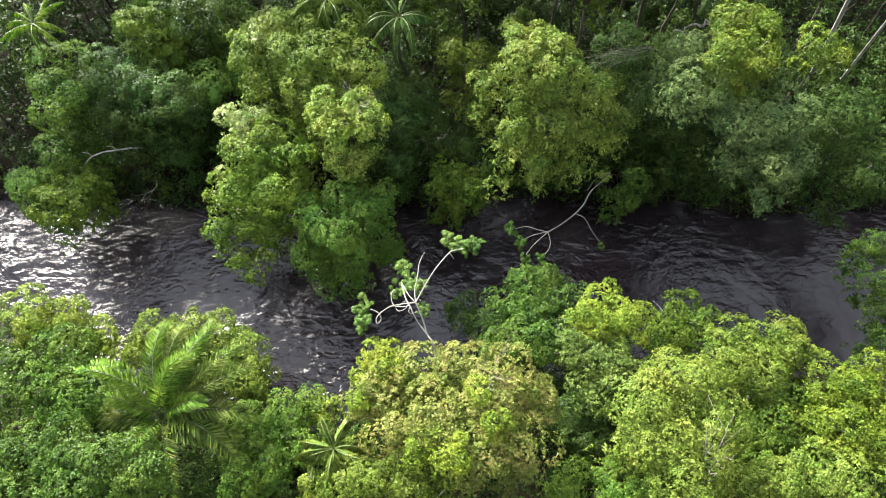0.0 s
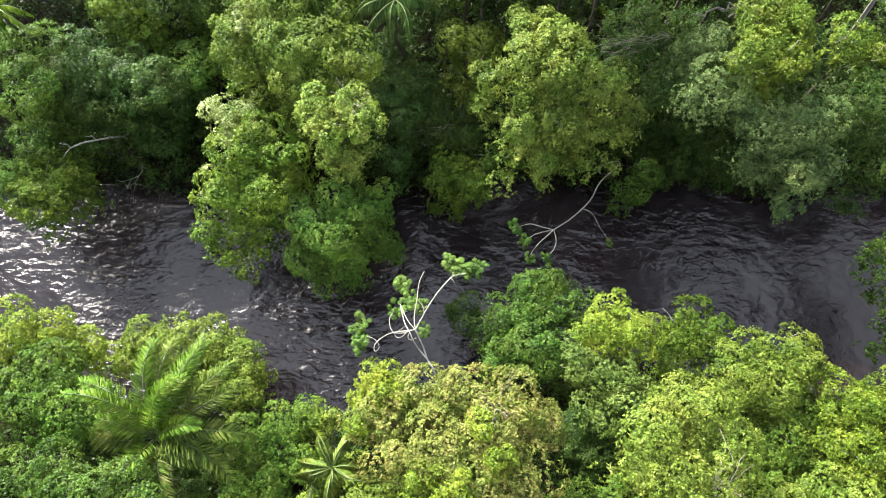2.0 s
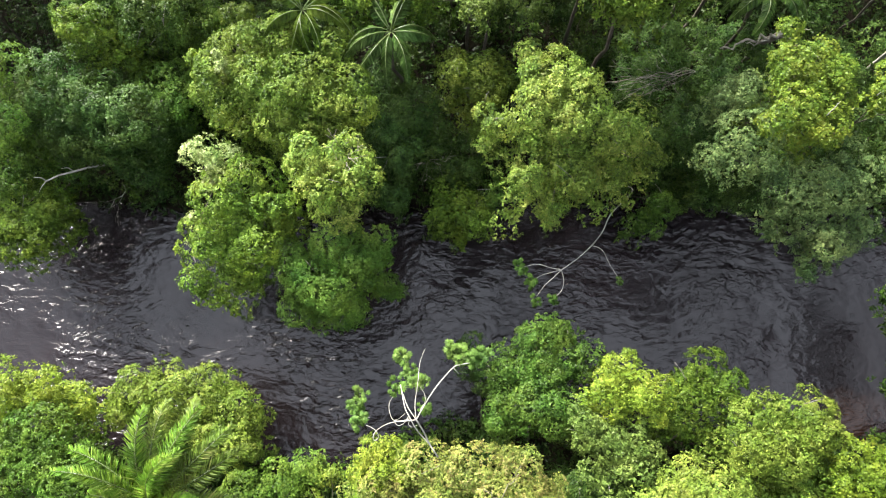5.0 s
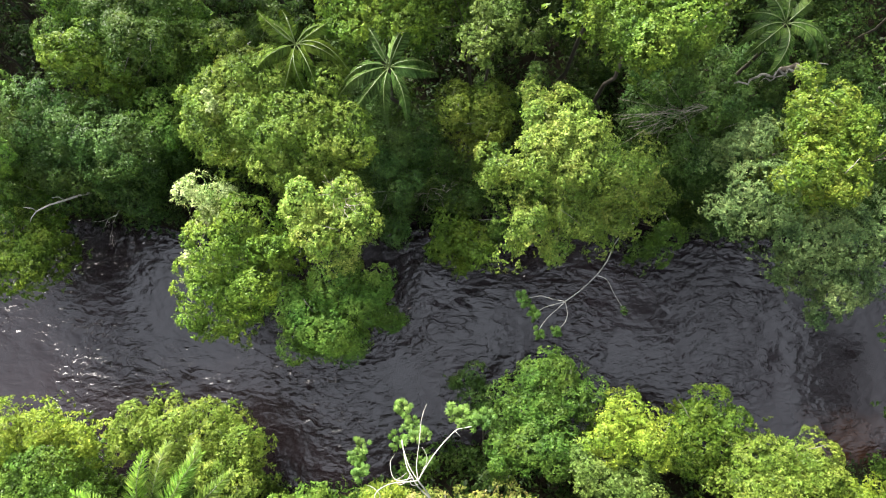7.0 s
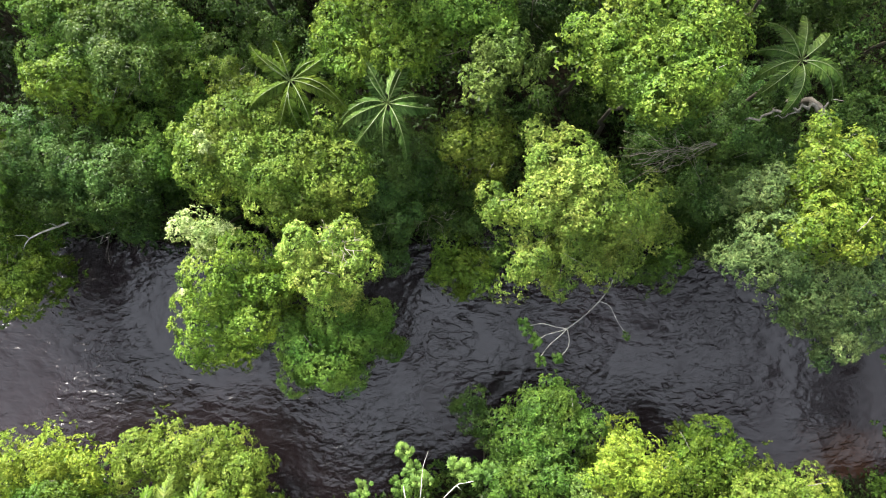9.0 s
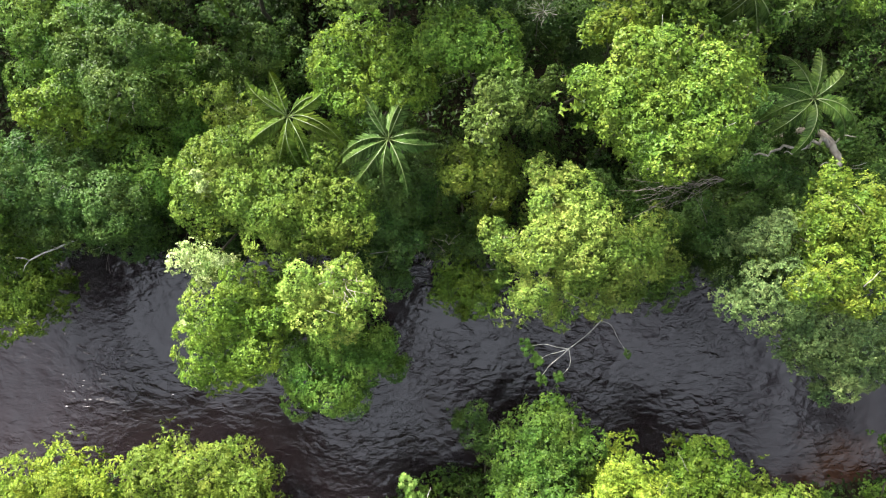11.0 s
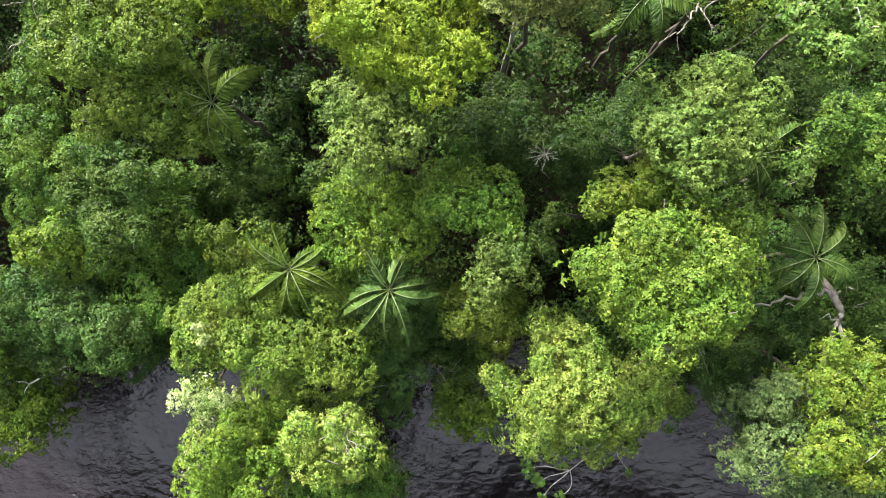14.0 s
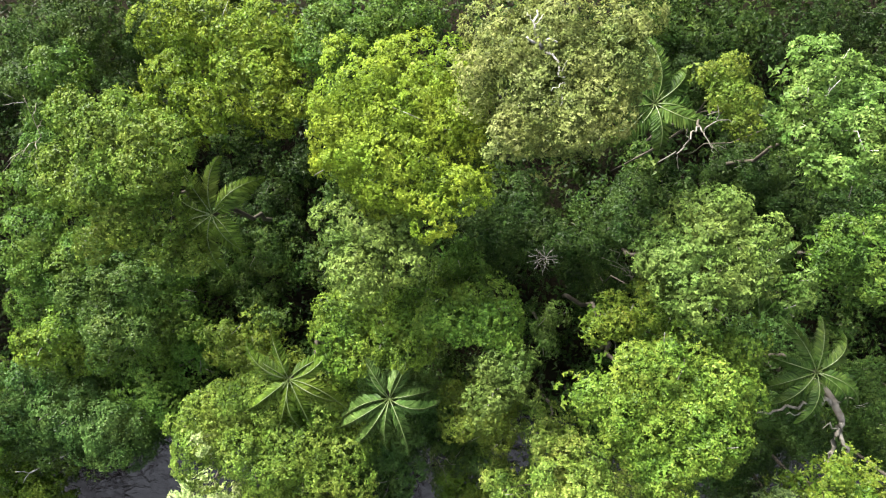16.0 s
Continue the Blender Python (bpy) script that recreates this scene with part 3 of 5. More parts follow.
tree("lettuce-green tree with bare white upper branches", "vivid", [(18.71, 54.54, 20.57, 1.91), (20.69, 53.67, 20.54, 1.95), (18.38, 51.99, 20.59, 1.88), (20.36, 50.84, 20.56, 1.92), (21.68, 51.88, 20.95, 1.41), (17.31, 53.04, 21.05, 1.27), (19.23, 49.67, 21.04, 1.29)], skirt=1)
tree("olive tree with sparse yellowing leaves", "olive", [(14.33, 53.68, 20.87, 1.24), (14.82, 52.53, 20.99, 1.08), (13.74, 55.05, 20.99, 1.09)], skirt=1)
tree("mid-green forest tree with a small crown", "mid", [(19.57, 46.04, 20.84, 1.55), (20.93, 44.91, 20.89, 1.48), (18.5, 45.5, 21.24, 1.01), (21, 46.85, 21.27, 0.98)], skirt=1)
# the shade species darkens this gap and those below through leaf colour
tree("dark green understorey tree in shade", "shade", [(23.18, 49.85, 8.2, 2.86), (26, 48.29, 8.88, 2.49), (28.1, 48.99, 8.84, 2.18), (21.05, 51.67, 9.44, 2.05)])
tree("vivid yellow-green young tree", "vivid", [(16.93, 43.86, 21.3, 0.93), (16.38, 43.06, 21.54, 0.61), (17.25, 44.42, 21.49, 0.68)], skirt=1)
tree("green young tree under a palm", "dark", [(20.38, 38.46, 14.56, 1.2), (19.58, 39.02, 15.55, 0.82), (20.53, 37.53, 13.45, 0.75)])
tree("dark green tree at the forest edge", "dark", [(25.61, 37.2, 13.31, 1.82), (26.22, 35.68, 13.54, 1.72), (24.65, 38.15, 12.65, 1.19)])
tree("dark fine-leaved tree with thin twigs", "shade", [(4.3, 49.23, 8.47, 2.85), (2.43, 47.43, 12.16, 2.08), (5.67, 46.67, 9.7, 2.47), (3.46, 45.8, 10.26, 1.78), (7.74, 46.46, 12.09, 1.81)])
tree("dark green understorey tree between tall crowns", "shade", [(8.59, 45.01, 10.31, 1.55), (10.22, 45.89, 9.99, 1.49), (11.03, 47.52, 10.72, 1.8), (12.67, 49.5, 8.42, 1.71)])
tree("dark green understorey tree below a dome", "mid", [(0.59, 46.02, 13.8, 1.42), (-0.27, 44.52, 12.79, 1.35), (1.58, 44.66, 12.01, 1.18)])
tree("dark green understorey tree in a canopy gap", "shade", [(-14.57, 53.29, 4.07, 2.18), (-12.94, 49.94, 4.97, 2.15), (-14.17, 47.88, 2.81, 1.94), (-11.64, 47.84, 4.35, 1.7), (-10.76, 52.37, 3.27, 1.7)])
tree("dense green forest tree with shaded flanks", "mid", [(-25.09, 47.05, 12.65, 2.42), (-22.64, 45.98, 12.64, 2.36), (-25.28, 43.57, 10.72, 2.77), (-25.77, 45.34, 13.55, 1.61)])
tree("green forest tree with mixed light and dark leaves", "dark", [(-21.56, 43.25, 13.24, 2.61), (-19.03, 44.59, 13.6, 2.24), (-19.39, 41.22, 14.09, 2.18), (-21.25, 45.63, 13.05, 1.89)])
tree("yellow-tipped forest tree with dense foliage", "bright", [(-23.38, 40.79, 12.8, 2.31), (-24.55, 40.89, 13.83, 1.44), (-21.96, 39.85, 11.44, 1.32)])
tree("dull green forest tree with dense foliage", "mid", [(-17.89, 42.01, 12.09, 2.31), (-17.35, 44.85, 10.99, 1.82), (-19.11, 42.77, 11.33, 1.74)])
tree("dull green understorey tree", "dark", [(-14.55, 44.62, 4.25, 2.43), (-12.85, 46.6, 6.28, 2.06), (-13.66, 42.64, 5.13, 1.86), (-16.36, 45.06, 7.14, 1.67)])
tree("dark green riverside tree with dense foliage", "deep", [(-16.43, 38.85, 9.52, 1.95), (-20.18, 37.94, 10.14, 2.35), (-17.37, 40.52, 10.22, 1.55), (-18.84, 36.43, 10.93, 1.51)], skirt=2, thick=True)
tree("dark green riverside tree overhanging the bank", "dark", [(-23.15, 37.59, 8.85, 2.5), (-26.43, 37.27, 8.81, 2.49), (-22.07, 34.86, 10.68, 2.42), (-25.37, 34.71, 10.64, 2.49), (-19.98, 34.45, 10.69, 1.62), (-27.66, 35.57, 11.58, 1.96)], skirt=2, thick=True)
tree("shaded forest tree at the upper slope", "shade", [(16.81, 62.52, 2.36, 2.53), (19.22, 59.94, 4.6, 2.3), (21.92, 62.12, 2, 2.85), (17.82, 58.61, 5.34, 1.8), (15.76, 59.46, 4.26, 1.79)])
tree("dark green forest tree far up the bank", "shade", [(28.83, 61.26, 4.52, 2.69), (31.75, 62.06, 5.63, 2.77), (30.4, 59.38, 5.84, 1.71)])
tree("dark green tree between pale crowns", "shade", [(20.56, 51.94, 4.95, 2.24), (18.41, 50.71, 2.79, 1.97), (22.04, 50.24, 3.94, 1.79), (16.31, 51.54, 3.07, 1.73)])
tree("dull green tree with bare upper twigs", "mid", [(-24.57, 53, 12.75, 1.97), (-25.18, 50.33, 12.96, 1.76), (-22.77, 57.25, 15.03, 1.76), (-25.13, 54.97, 12.67, 1.79), (-23.67, 54.9, 13.44, 1.48)], skirt=1)
tree("dark green tree at the canopy gap", "dark", [(-22.94, 58.81, 6.68, 2.01), (-20.88, 61.07, 7.99, 1.77), (-21.62, 57.54, 8.55, 1.53)])
tree("tall yellow-tinged riverside tree with lumpy foliage", "mixed", [(6.45, 34.03, 18.35, 2.2), (5.33, 32.09, 18.59, 1.88), (7.66, 32.36, 18.19, 2.41), (9.88, 31.34, 16.58, 1.89), (4.85, 29.35, 14.95, 1.4), (7.52, 29.55, 15.63, 1.82), (11.71, 32.41, 15.79, 1.61), (2.99, 32.68, 16.09, 1.22), (9.96, 29.45, 14.93, 1.43), (5.61, 35.87, 18.03, 1.29), (12.72, 30.85, 14.05, 1.27), (6.76, 28.14, 13.27, 0.98)], skirt=3, thick=True)
tree("yellowing riverside tree with rust-tipped leaves", "yellow", [(19.35, 33.3, 21.2, 1.7), (19.75, 32.29, 21.31, 1.99), (18.23, 30.38, 21.5, 1.73), (21.0, 32.7, 21.4, 1.25), (20.9, 34.5, 20.9, 0.95), (18.5, 35.1, 21.9, 0.9), (19.52, 29.83, 21.65, 1.53)], skirt=2, thick=True)
tree("grey-green riverside tree leaning over the water", "frost", [(15.98, 32.3, 19.86, 1.52), (16.32, 29.68, 19.68, 1.77), (15.15, 29.07, 19.33, 0.9), (18.1, 28.41, 19, 1.33), (17.08, 33.15, 20.28, 0.95), (19.42, 27.07, 18.15, 1.8), (21.26, 27.42, 18.64, 1.82), (21.52, 25.15, 17.08, 1.9), (19.62, 25.48, 16.24, 1.02), (23.23, 25.34, 17.34, 1.55), (22.56, 28.32, 18.73, 1.7), (21.53, 23.65, 15.32, 0.91)], skirt=1, thick=True)
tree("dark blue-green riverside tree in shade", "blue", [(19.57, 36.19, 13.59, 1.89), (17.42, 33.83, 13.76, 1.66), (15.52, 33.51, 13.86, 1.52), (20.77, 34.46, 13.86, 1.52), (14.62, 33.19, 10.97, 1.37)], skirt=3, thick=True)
tree("olive-green riverside tree with a broad dense crown", "olivegreen", [(-12.3, 37.02, 16.08, 2.29), (-10.05, 37.63, 16.11, 2.26), (-13.75, 35.12, 16.12, 2.24), (-11.08, 34.61, 16, 2.4), (-8.48, 35.38, 16.13, 2.22), (-7.09, 37.07, 16.59, 1.61), (-6.21, 34.06, 16.4, 1.86), (-14.6, 36.67, 16.79, 1.35), (-7.75, 33.12, 15.05, 1.94), (-9.88, 32.83, 15.75, 1.66)], skirt=3, thick=True)
tree("green riverside tree with small dark leaves", "blue", [(-4.83, 33.77, 11.66, 1.79), (-3.42, 32.34, 11.77, 1.64), (-2.85, 34.81, 11.83, 1.56), (-5.2, 31.65, 11.79, 1.61), (-3.57, 30.09, 10.11, 1.19)], skirt=3, thick=True)
tree("yellow-green riverside tree with bare twigs on top", "mixed", [(-8.15, 30.29, 16.43, 1.56), (-6.25, 30.73, 16.39, 1.61), (-5.29, 29.16, 16.64, 1.28), (-7.38, 28.69, 16.43, 1.56), (-6.33, 27.71, 14.02, 1.31)], skirt=3, thick=True)
tree("cream-flowering climber covering a riverside tree", "blossom", [(-15.66, 31.59, 13.99, 1.08), (-14.53, 31.11, 14.05, 1), (-13.63, 31.51, 14.22, 0.78), (-15.16, 30.18, 13.25, 0.73), (-16.37, 27.63, 12.61, 0.53), (-16.44, 26.44, 11.71, 0.38)])
tree("bright green riverside tree overhanging the water", "bright", [(-13.93, 28.57, 13.43, 2.1), (-12.2, 29.41, 13.45, 2.07), (-15.15, 26.12, 11.96, 2.05), (-12.22, 26.49, 12.28, 2.29), (-16.24, 23.57, 9.98, 1.36), (-10.38, 28.09, 13.95, 1.4), (-13.85, 24.39, 10.51, 1.32)], skirt=3, thick=True)
tree("rounded mid-green riverside tree low over the water", "deep", [(-8, 23.96, 10.55, 2.73), (-9.66, 24.85, 11.25, 1.8), (-5.34, 24.8, 11.27, 1.77), (-6.81, 26.21, 10.99, 2.15), (-9.25, 22.53, 9.83, 1.56), (-4.57, 26.12, 11.68, 1.23), (-6.84, 22.5, 9.84, 1.54), (-3.78, 23.83, 8.35, 0.86)], skirt=3, thick=True)
tree("small bright green riverside tree", "bright", [(0.51, 30.29, 8.33, 1.69), (-0.27, 29.16, 8.51, 1.46), (1.64, 28.75, 8.45, 1.54), (2.68, 29.17, 8.91, 0.91), (1.27, 27.68, 7.41, 0.79)], skirt=3, thick=True)
tree("dark green riverside shrub at the bank", "dark", [(0.15, 32.79, 8.86, 1.52), (-0.97, 33.75, 9.04, 1.28), (1.65, 32.21, 9.15, 1.13), (2.44, 34.09, 8.98, 1.36)], skirt=3, thick=True)
tree("dark green riverside shrub below a tall crown", "mid", [(3.52, 30.3, 9.09, 1.21), (15.37, 30.09, 8.02, 1.3), (14.27, 28.67, 7.13, 1.15)], skirt=3, thick=True)
tree("yellow-green understorey tree near the bank", "olive", [(2.18, 36.68, 14.29, 1.61), (0.84, 37.34, 14.55, 1.27), (3.31, 35.64, 14.65, 1.13)], skirt=3, thick=True)
tree("light olive tree beside a palm", "olive", [(-12.29, 39.76, 13.88, 1.5), (-13.45, 40.95, 13.92, 1.44), (-10.89, 38.87, 14.11, 1.19)], skirt=3, thick=True)
tree("bright green low tree over the water's edge", "bright", [(-30.7, 29.75, 6.67, 2.5), (-28.9, 28.5, 7.0, 1.9), (-31.2, 28.0, 6.98, 2.1), (-28.6, 30.2, 6.6, 1.3), (-29.4, 31.4, 6.9, 1.3)], skirt=3, thick=True)
tree("dark green riverside tree with hanging foliage", "blue", [(-24.36, 36.14, 11.72, 2.37), (-21.5, 35.04, 11.78, 2.3), (-26.3, 36.6, 11.4, 2.2), (-26.69, 37.92, 11.93, 2.09), (-23.3, 34.2, 9.0, 1.7), (-21.95, 33.24, 7.78, 1.62), (-19.95, 35.65, 9.62, 1.83)], skirt=3, thick=True)
tree("green low riverside tree", "mid", [(-29.9, 33.7, 8.2, 1.8), (-31.2, 31.9, 8.6, 2.1), (-30.2, 35.2, 8.6, 1.5)], skirt=3, thick=True)
tree("green riverside tree beyond the bend", "deep", [(-29.82, 34.42, 12.07, 2.57), (-30.87, 37.61, 12.04, 2.61), (-33.84, 29.77, 6.36, 2.19)], skirt=2, thick=True)
# dark leaves stand in for the deep shade beside the grey crowns
tree("dark green riverside tree beyond the grey crowns", "dark", [(31.24, 33.71, 11.01, 2.66), (33.95, 29.95, 9.24, 2.34)], skirt=2, thick=True)
tree("dense green near-bank tree", "green", [(-28.38, 13.92, 10.66, 2.59), (-25.38, 14.1, 10.71, 2.52), (-26.77, 11.69, 10.44, 2.89), (-23.26, 11.76, 10.87, 2.31)], skirt=2, thick=True)
tree("yellow-green near-bank tree at the water", "golden", [(-28.27, 16.48, 10.74, 2.48), (-24.11, 15.79, 9.81, 1.58), (-25.58, 16.66, 10.81, 1.59)], skirt=2, thick=True)
tree("mid-green near-bank tree with dense leaves", "mid", [(-23.15, 7.46, 13.9, 2.27), (-20.52, 6.19, 13.95, 2.2), (-18.27, 6.48, 14.07, 2.04), (-23.29, 5.43, 13.84, 2.34), (-16.64, 5.64, 14.51, 1.45), (-24.62, 6.45, 14.27, 1.77)], skirt=2, thick=True)
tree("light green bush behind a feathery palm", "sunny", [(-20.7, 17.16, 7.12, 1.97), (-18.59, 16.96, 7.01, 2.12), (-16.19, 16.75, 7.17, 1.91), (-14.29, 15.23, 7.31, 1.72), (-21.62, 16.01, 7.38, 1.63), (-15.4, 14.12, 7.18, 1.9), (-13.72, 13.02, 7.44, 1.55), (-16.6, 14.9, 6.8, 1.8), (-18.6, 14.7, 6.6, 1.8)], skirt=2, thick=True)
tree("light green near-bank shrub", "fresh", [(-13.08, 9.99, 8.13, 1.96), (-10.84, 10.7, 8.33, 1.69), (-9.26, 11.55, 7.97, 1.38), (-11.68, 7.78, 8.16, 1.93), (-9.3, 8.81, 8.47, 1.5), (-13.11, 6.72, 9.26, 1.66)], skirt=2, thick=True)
tree("brown-tinged near-bank tree with ripening leaves", "brownish", [(-3.59, 11.23, 13.51, 1.98), (-1.16, 11.82, 14.55, 1.94), (1.22, 12.03, 15.01, 1.99), (3.9, 11.68, 15.01, 1.99), (5.58, 10.34, 14.3, 1.6), (2.62, 9.65, 15.7, 2.26), (-0.13, 8.88, 15.56, 2.19), (-2.62, 8.56, 14.06, 1.93), (4.36, 7.56, 15.04, 1.95), (1.92, 7.01, 15.52, 1.98), (-4.94, 11.07, 12.12, 1.17)], skirt=2, thick=True)
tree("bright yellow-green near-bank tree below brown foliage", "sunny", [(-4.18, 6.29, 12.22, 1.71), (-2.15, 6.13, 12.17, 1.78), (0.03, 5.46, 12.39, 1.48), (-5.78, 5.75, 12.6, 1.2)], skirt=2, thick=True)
tree("yellow-green young tree against brown foliage", "golden", [(0.48, 6.86, 17.21, 1.32), (2.05, 9.84, 17.48, 0.96), (2.93, 8.3, 17.49, 0.95), (-4.92, 10.8, 13.81, 0.91), (-1.37, 7.36, 16.12, 1.17), (-3.52, 12.21, 14.98, 0.69), (-4.27, 13.02, 14.20, 0.95), (-3.36, 13.08, 14.40, 1.00), (-2.44, 12.65, 14.60, 1.00), (-4.71, 11.93, 13.80, 1.00)], skirt=2, thick=True)
tree("green near-bank tree reaching over the water", "mid", [(5.94, 19.77, 9.45, 1.81), (7.6, 20.58, 9.62, 1.57), (4.65, 18.04, 9.41, 1.86), (7.06, 18.07, 9.34, 1.95), (8.85, 18.57, 9.7, 1.47), (5.4, 15.7, 10.0, 1.8), (3.4, 15.4, 9.5, 1.6), (7.3, 15.4, 10.4, 1.7)], skirt=2, thick=True)
tree("dark green near-bank shrub touching the water", "dark", [(2, 19.37, 5.45, 1.4), (0.69, 19.65, 5.91, 0.78), (3.26, 17.79, 5.39, 1.47)], skirt=2, thick=True)
tree("yellow-green near-bank tree with bright tips", "golden", [(11.24, 17.43, 11.96, 1.65), (9.61, 16.49, 12.1, 1.46), (12.41, 16.04, 11.91, 1.72)], skirt=2, thick=True)
tree("mid-green near-bank tree with spreading leaf sprays", "sage", [(10.26, 13.75, 11.18, 2.16), (8.78, 14.58, 11.6, 1.61), (11.54, 12.2, 11.3, 2), (9.58, 11.55, 11.67, 1.5)], skirt=2, thick=True)
tree("green near-bank tree by the water", "bright", [(16.55, 17.56, 9.54, 1.94), (15.45, 15.65, 9.63, 1.82), (18.1, 16.62, 9.8, 1.6)], skirt=2, thick=True)
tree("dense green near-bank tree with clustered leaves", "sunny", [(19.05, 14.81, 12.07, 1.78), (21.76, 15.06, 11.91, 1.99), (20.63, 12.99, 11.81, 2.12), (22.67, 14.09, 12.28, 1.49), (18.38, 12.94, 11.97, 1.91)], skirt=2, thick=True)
tree("pale yellow-green near-bank tree with thin bare stems", "sagelime", [(14.11, 10.77, 15.23, 2.36), (11.87, 9.53, 15.54, 1.94), (15.34, 8.89, 15.51, 1.99), (12.52, 7.31, 15.55, 1.93), (14.36, 6.86, 15.48, 2.03), (13.33, 5.36, 15.5, 2), (11.08, 7.77, 13.94, 1.42)], skirt=2, thick=True)
tree("bright green near-bank tree in a hollow", "limegreen", [(20.25, 9.89, 10.27, 2.3), (21.93, 11.47, 10.56, 1.92), (23.06, 9.36, 10.23, 2.35), (20.31, 7.37, 10.6, 1.86)], skirt=2, thick=True)
tree("light green near-bank tree with an open crown", "lime", [(24.56, 11.79, 12.79, 2.14), (25.97, 10.23, 12.65, 2.33), (27.13, 12.23, 13.14, 1.69), (24.05, 8.79, 12.95, 1.94), (25.6, 7.48, 12.87, 2.05)], skirt=2, thick=True)
tree("pale near-bank tree with tan seed heads", "sagelime", [(19.46, 5.51, 13.23, 1.83), (22, 6.46, 13.19, 1.88), (17.76, 5.78, 13.54, 1.42), (23.81, 5.68, 13.11, 1.99)], skirt=2, thick=True)
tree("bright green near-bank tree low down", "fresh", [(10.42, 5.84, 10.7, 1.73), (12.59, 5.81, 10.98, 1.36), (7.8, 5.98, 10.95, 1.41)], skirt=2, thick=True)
tree("dark green near-bank tree in shade", "dark", [(9.56, 9.14, 8.63, 1.82), (8.15, 10.59, 8.82, 1.58), (10.39, 10.56, 8.93, 1.43)], skirt=2, thick=True)
tree("mid-green riverside tree at the bend", "mid", [(32.68, 23.46, 8.44, 1.41), (33.42, 21.29, 8.06, 1.91), (31.22, 23.57, 8.98, 0.69), (33.7, 18.68, 6.63, 1.83), (32.7, 17.09, 6.09, 1.21)])
# darker leaf tone carries the shade beneath the palm fronds
tree("dark green near-bank understorey tree", "dark", [(-18.16, 7.17, 7.42, 2.11), (-16.48, 6.43, 7.6, 1.87), (-22.61, 9.49, 8.71, 1.72), (-15.59, 9.1, 6.93, 1.43)], skirt=2, thick=True)
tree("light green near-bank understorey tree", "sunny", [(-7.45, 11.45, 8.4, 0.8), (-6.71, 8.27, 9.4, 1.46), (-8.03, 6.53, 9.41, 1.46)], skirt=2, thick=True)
# dark and blue leaf tones carry the shade of the riverside gaps
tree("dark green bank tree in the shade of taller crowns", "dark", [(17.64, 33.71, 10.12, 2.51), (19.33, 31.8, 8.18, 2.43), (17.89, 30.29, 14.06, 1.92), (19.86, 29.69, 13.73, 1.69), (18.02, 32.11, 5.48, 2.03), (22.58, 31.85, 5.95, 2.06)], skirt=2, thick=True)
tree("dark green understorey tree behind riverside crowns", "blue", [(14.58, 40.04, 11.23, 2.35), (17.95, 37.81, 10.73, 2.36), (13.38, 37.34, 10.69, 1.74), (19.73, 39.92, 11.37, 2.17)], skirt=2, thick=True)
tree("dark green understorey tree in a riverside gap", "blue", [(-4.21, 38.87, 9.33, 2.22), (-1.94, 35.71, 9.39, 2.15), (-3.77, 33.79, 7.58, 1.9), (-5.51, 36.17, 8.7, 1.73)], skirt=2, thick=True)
tree("cream-flowering sprig in an olive-green crown", "blossom", [(-13.22, 35.58, 18.06, 0.45), (-13.54, 36.24, 18.16, 0.32)])
# two trees outside the view, added to darken the river's reflection
tree("unseen tall dark green tree mirrored in the river", "dark", [(-34.5, 13.0, 18.0, 3.0), (-36.5, 11.0, 19.5, 3.2), (-33.6, 10.0, 20.0, 2.8)], amount=0.6, big=1.8)
tree("unseen tall green tree standing back from the near bank", "mid", [(-33.0, 5.0, 20.0, 3.0), (-31.0, 2.5, 21.0, 3.0), (-34.5, 3.0, 19.0, 2.6)], amount=0.6, big=1.8)
tree("small brownish sapling leaning over the shallows", "olive", [(-26.85, 30.7, 1.0, 0.6), (-26.6, 30.4, 0.9, 0.42)], skirt=0, twigs=2)
tree("yellow-green riverside tree beside a dark gap", "yellow", [(24.91, 32.73, 19.99, 1.35), (25.72, 31.38, 20.18, 1.09)], skirt=1)


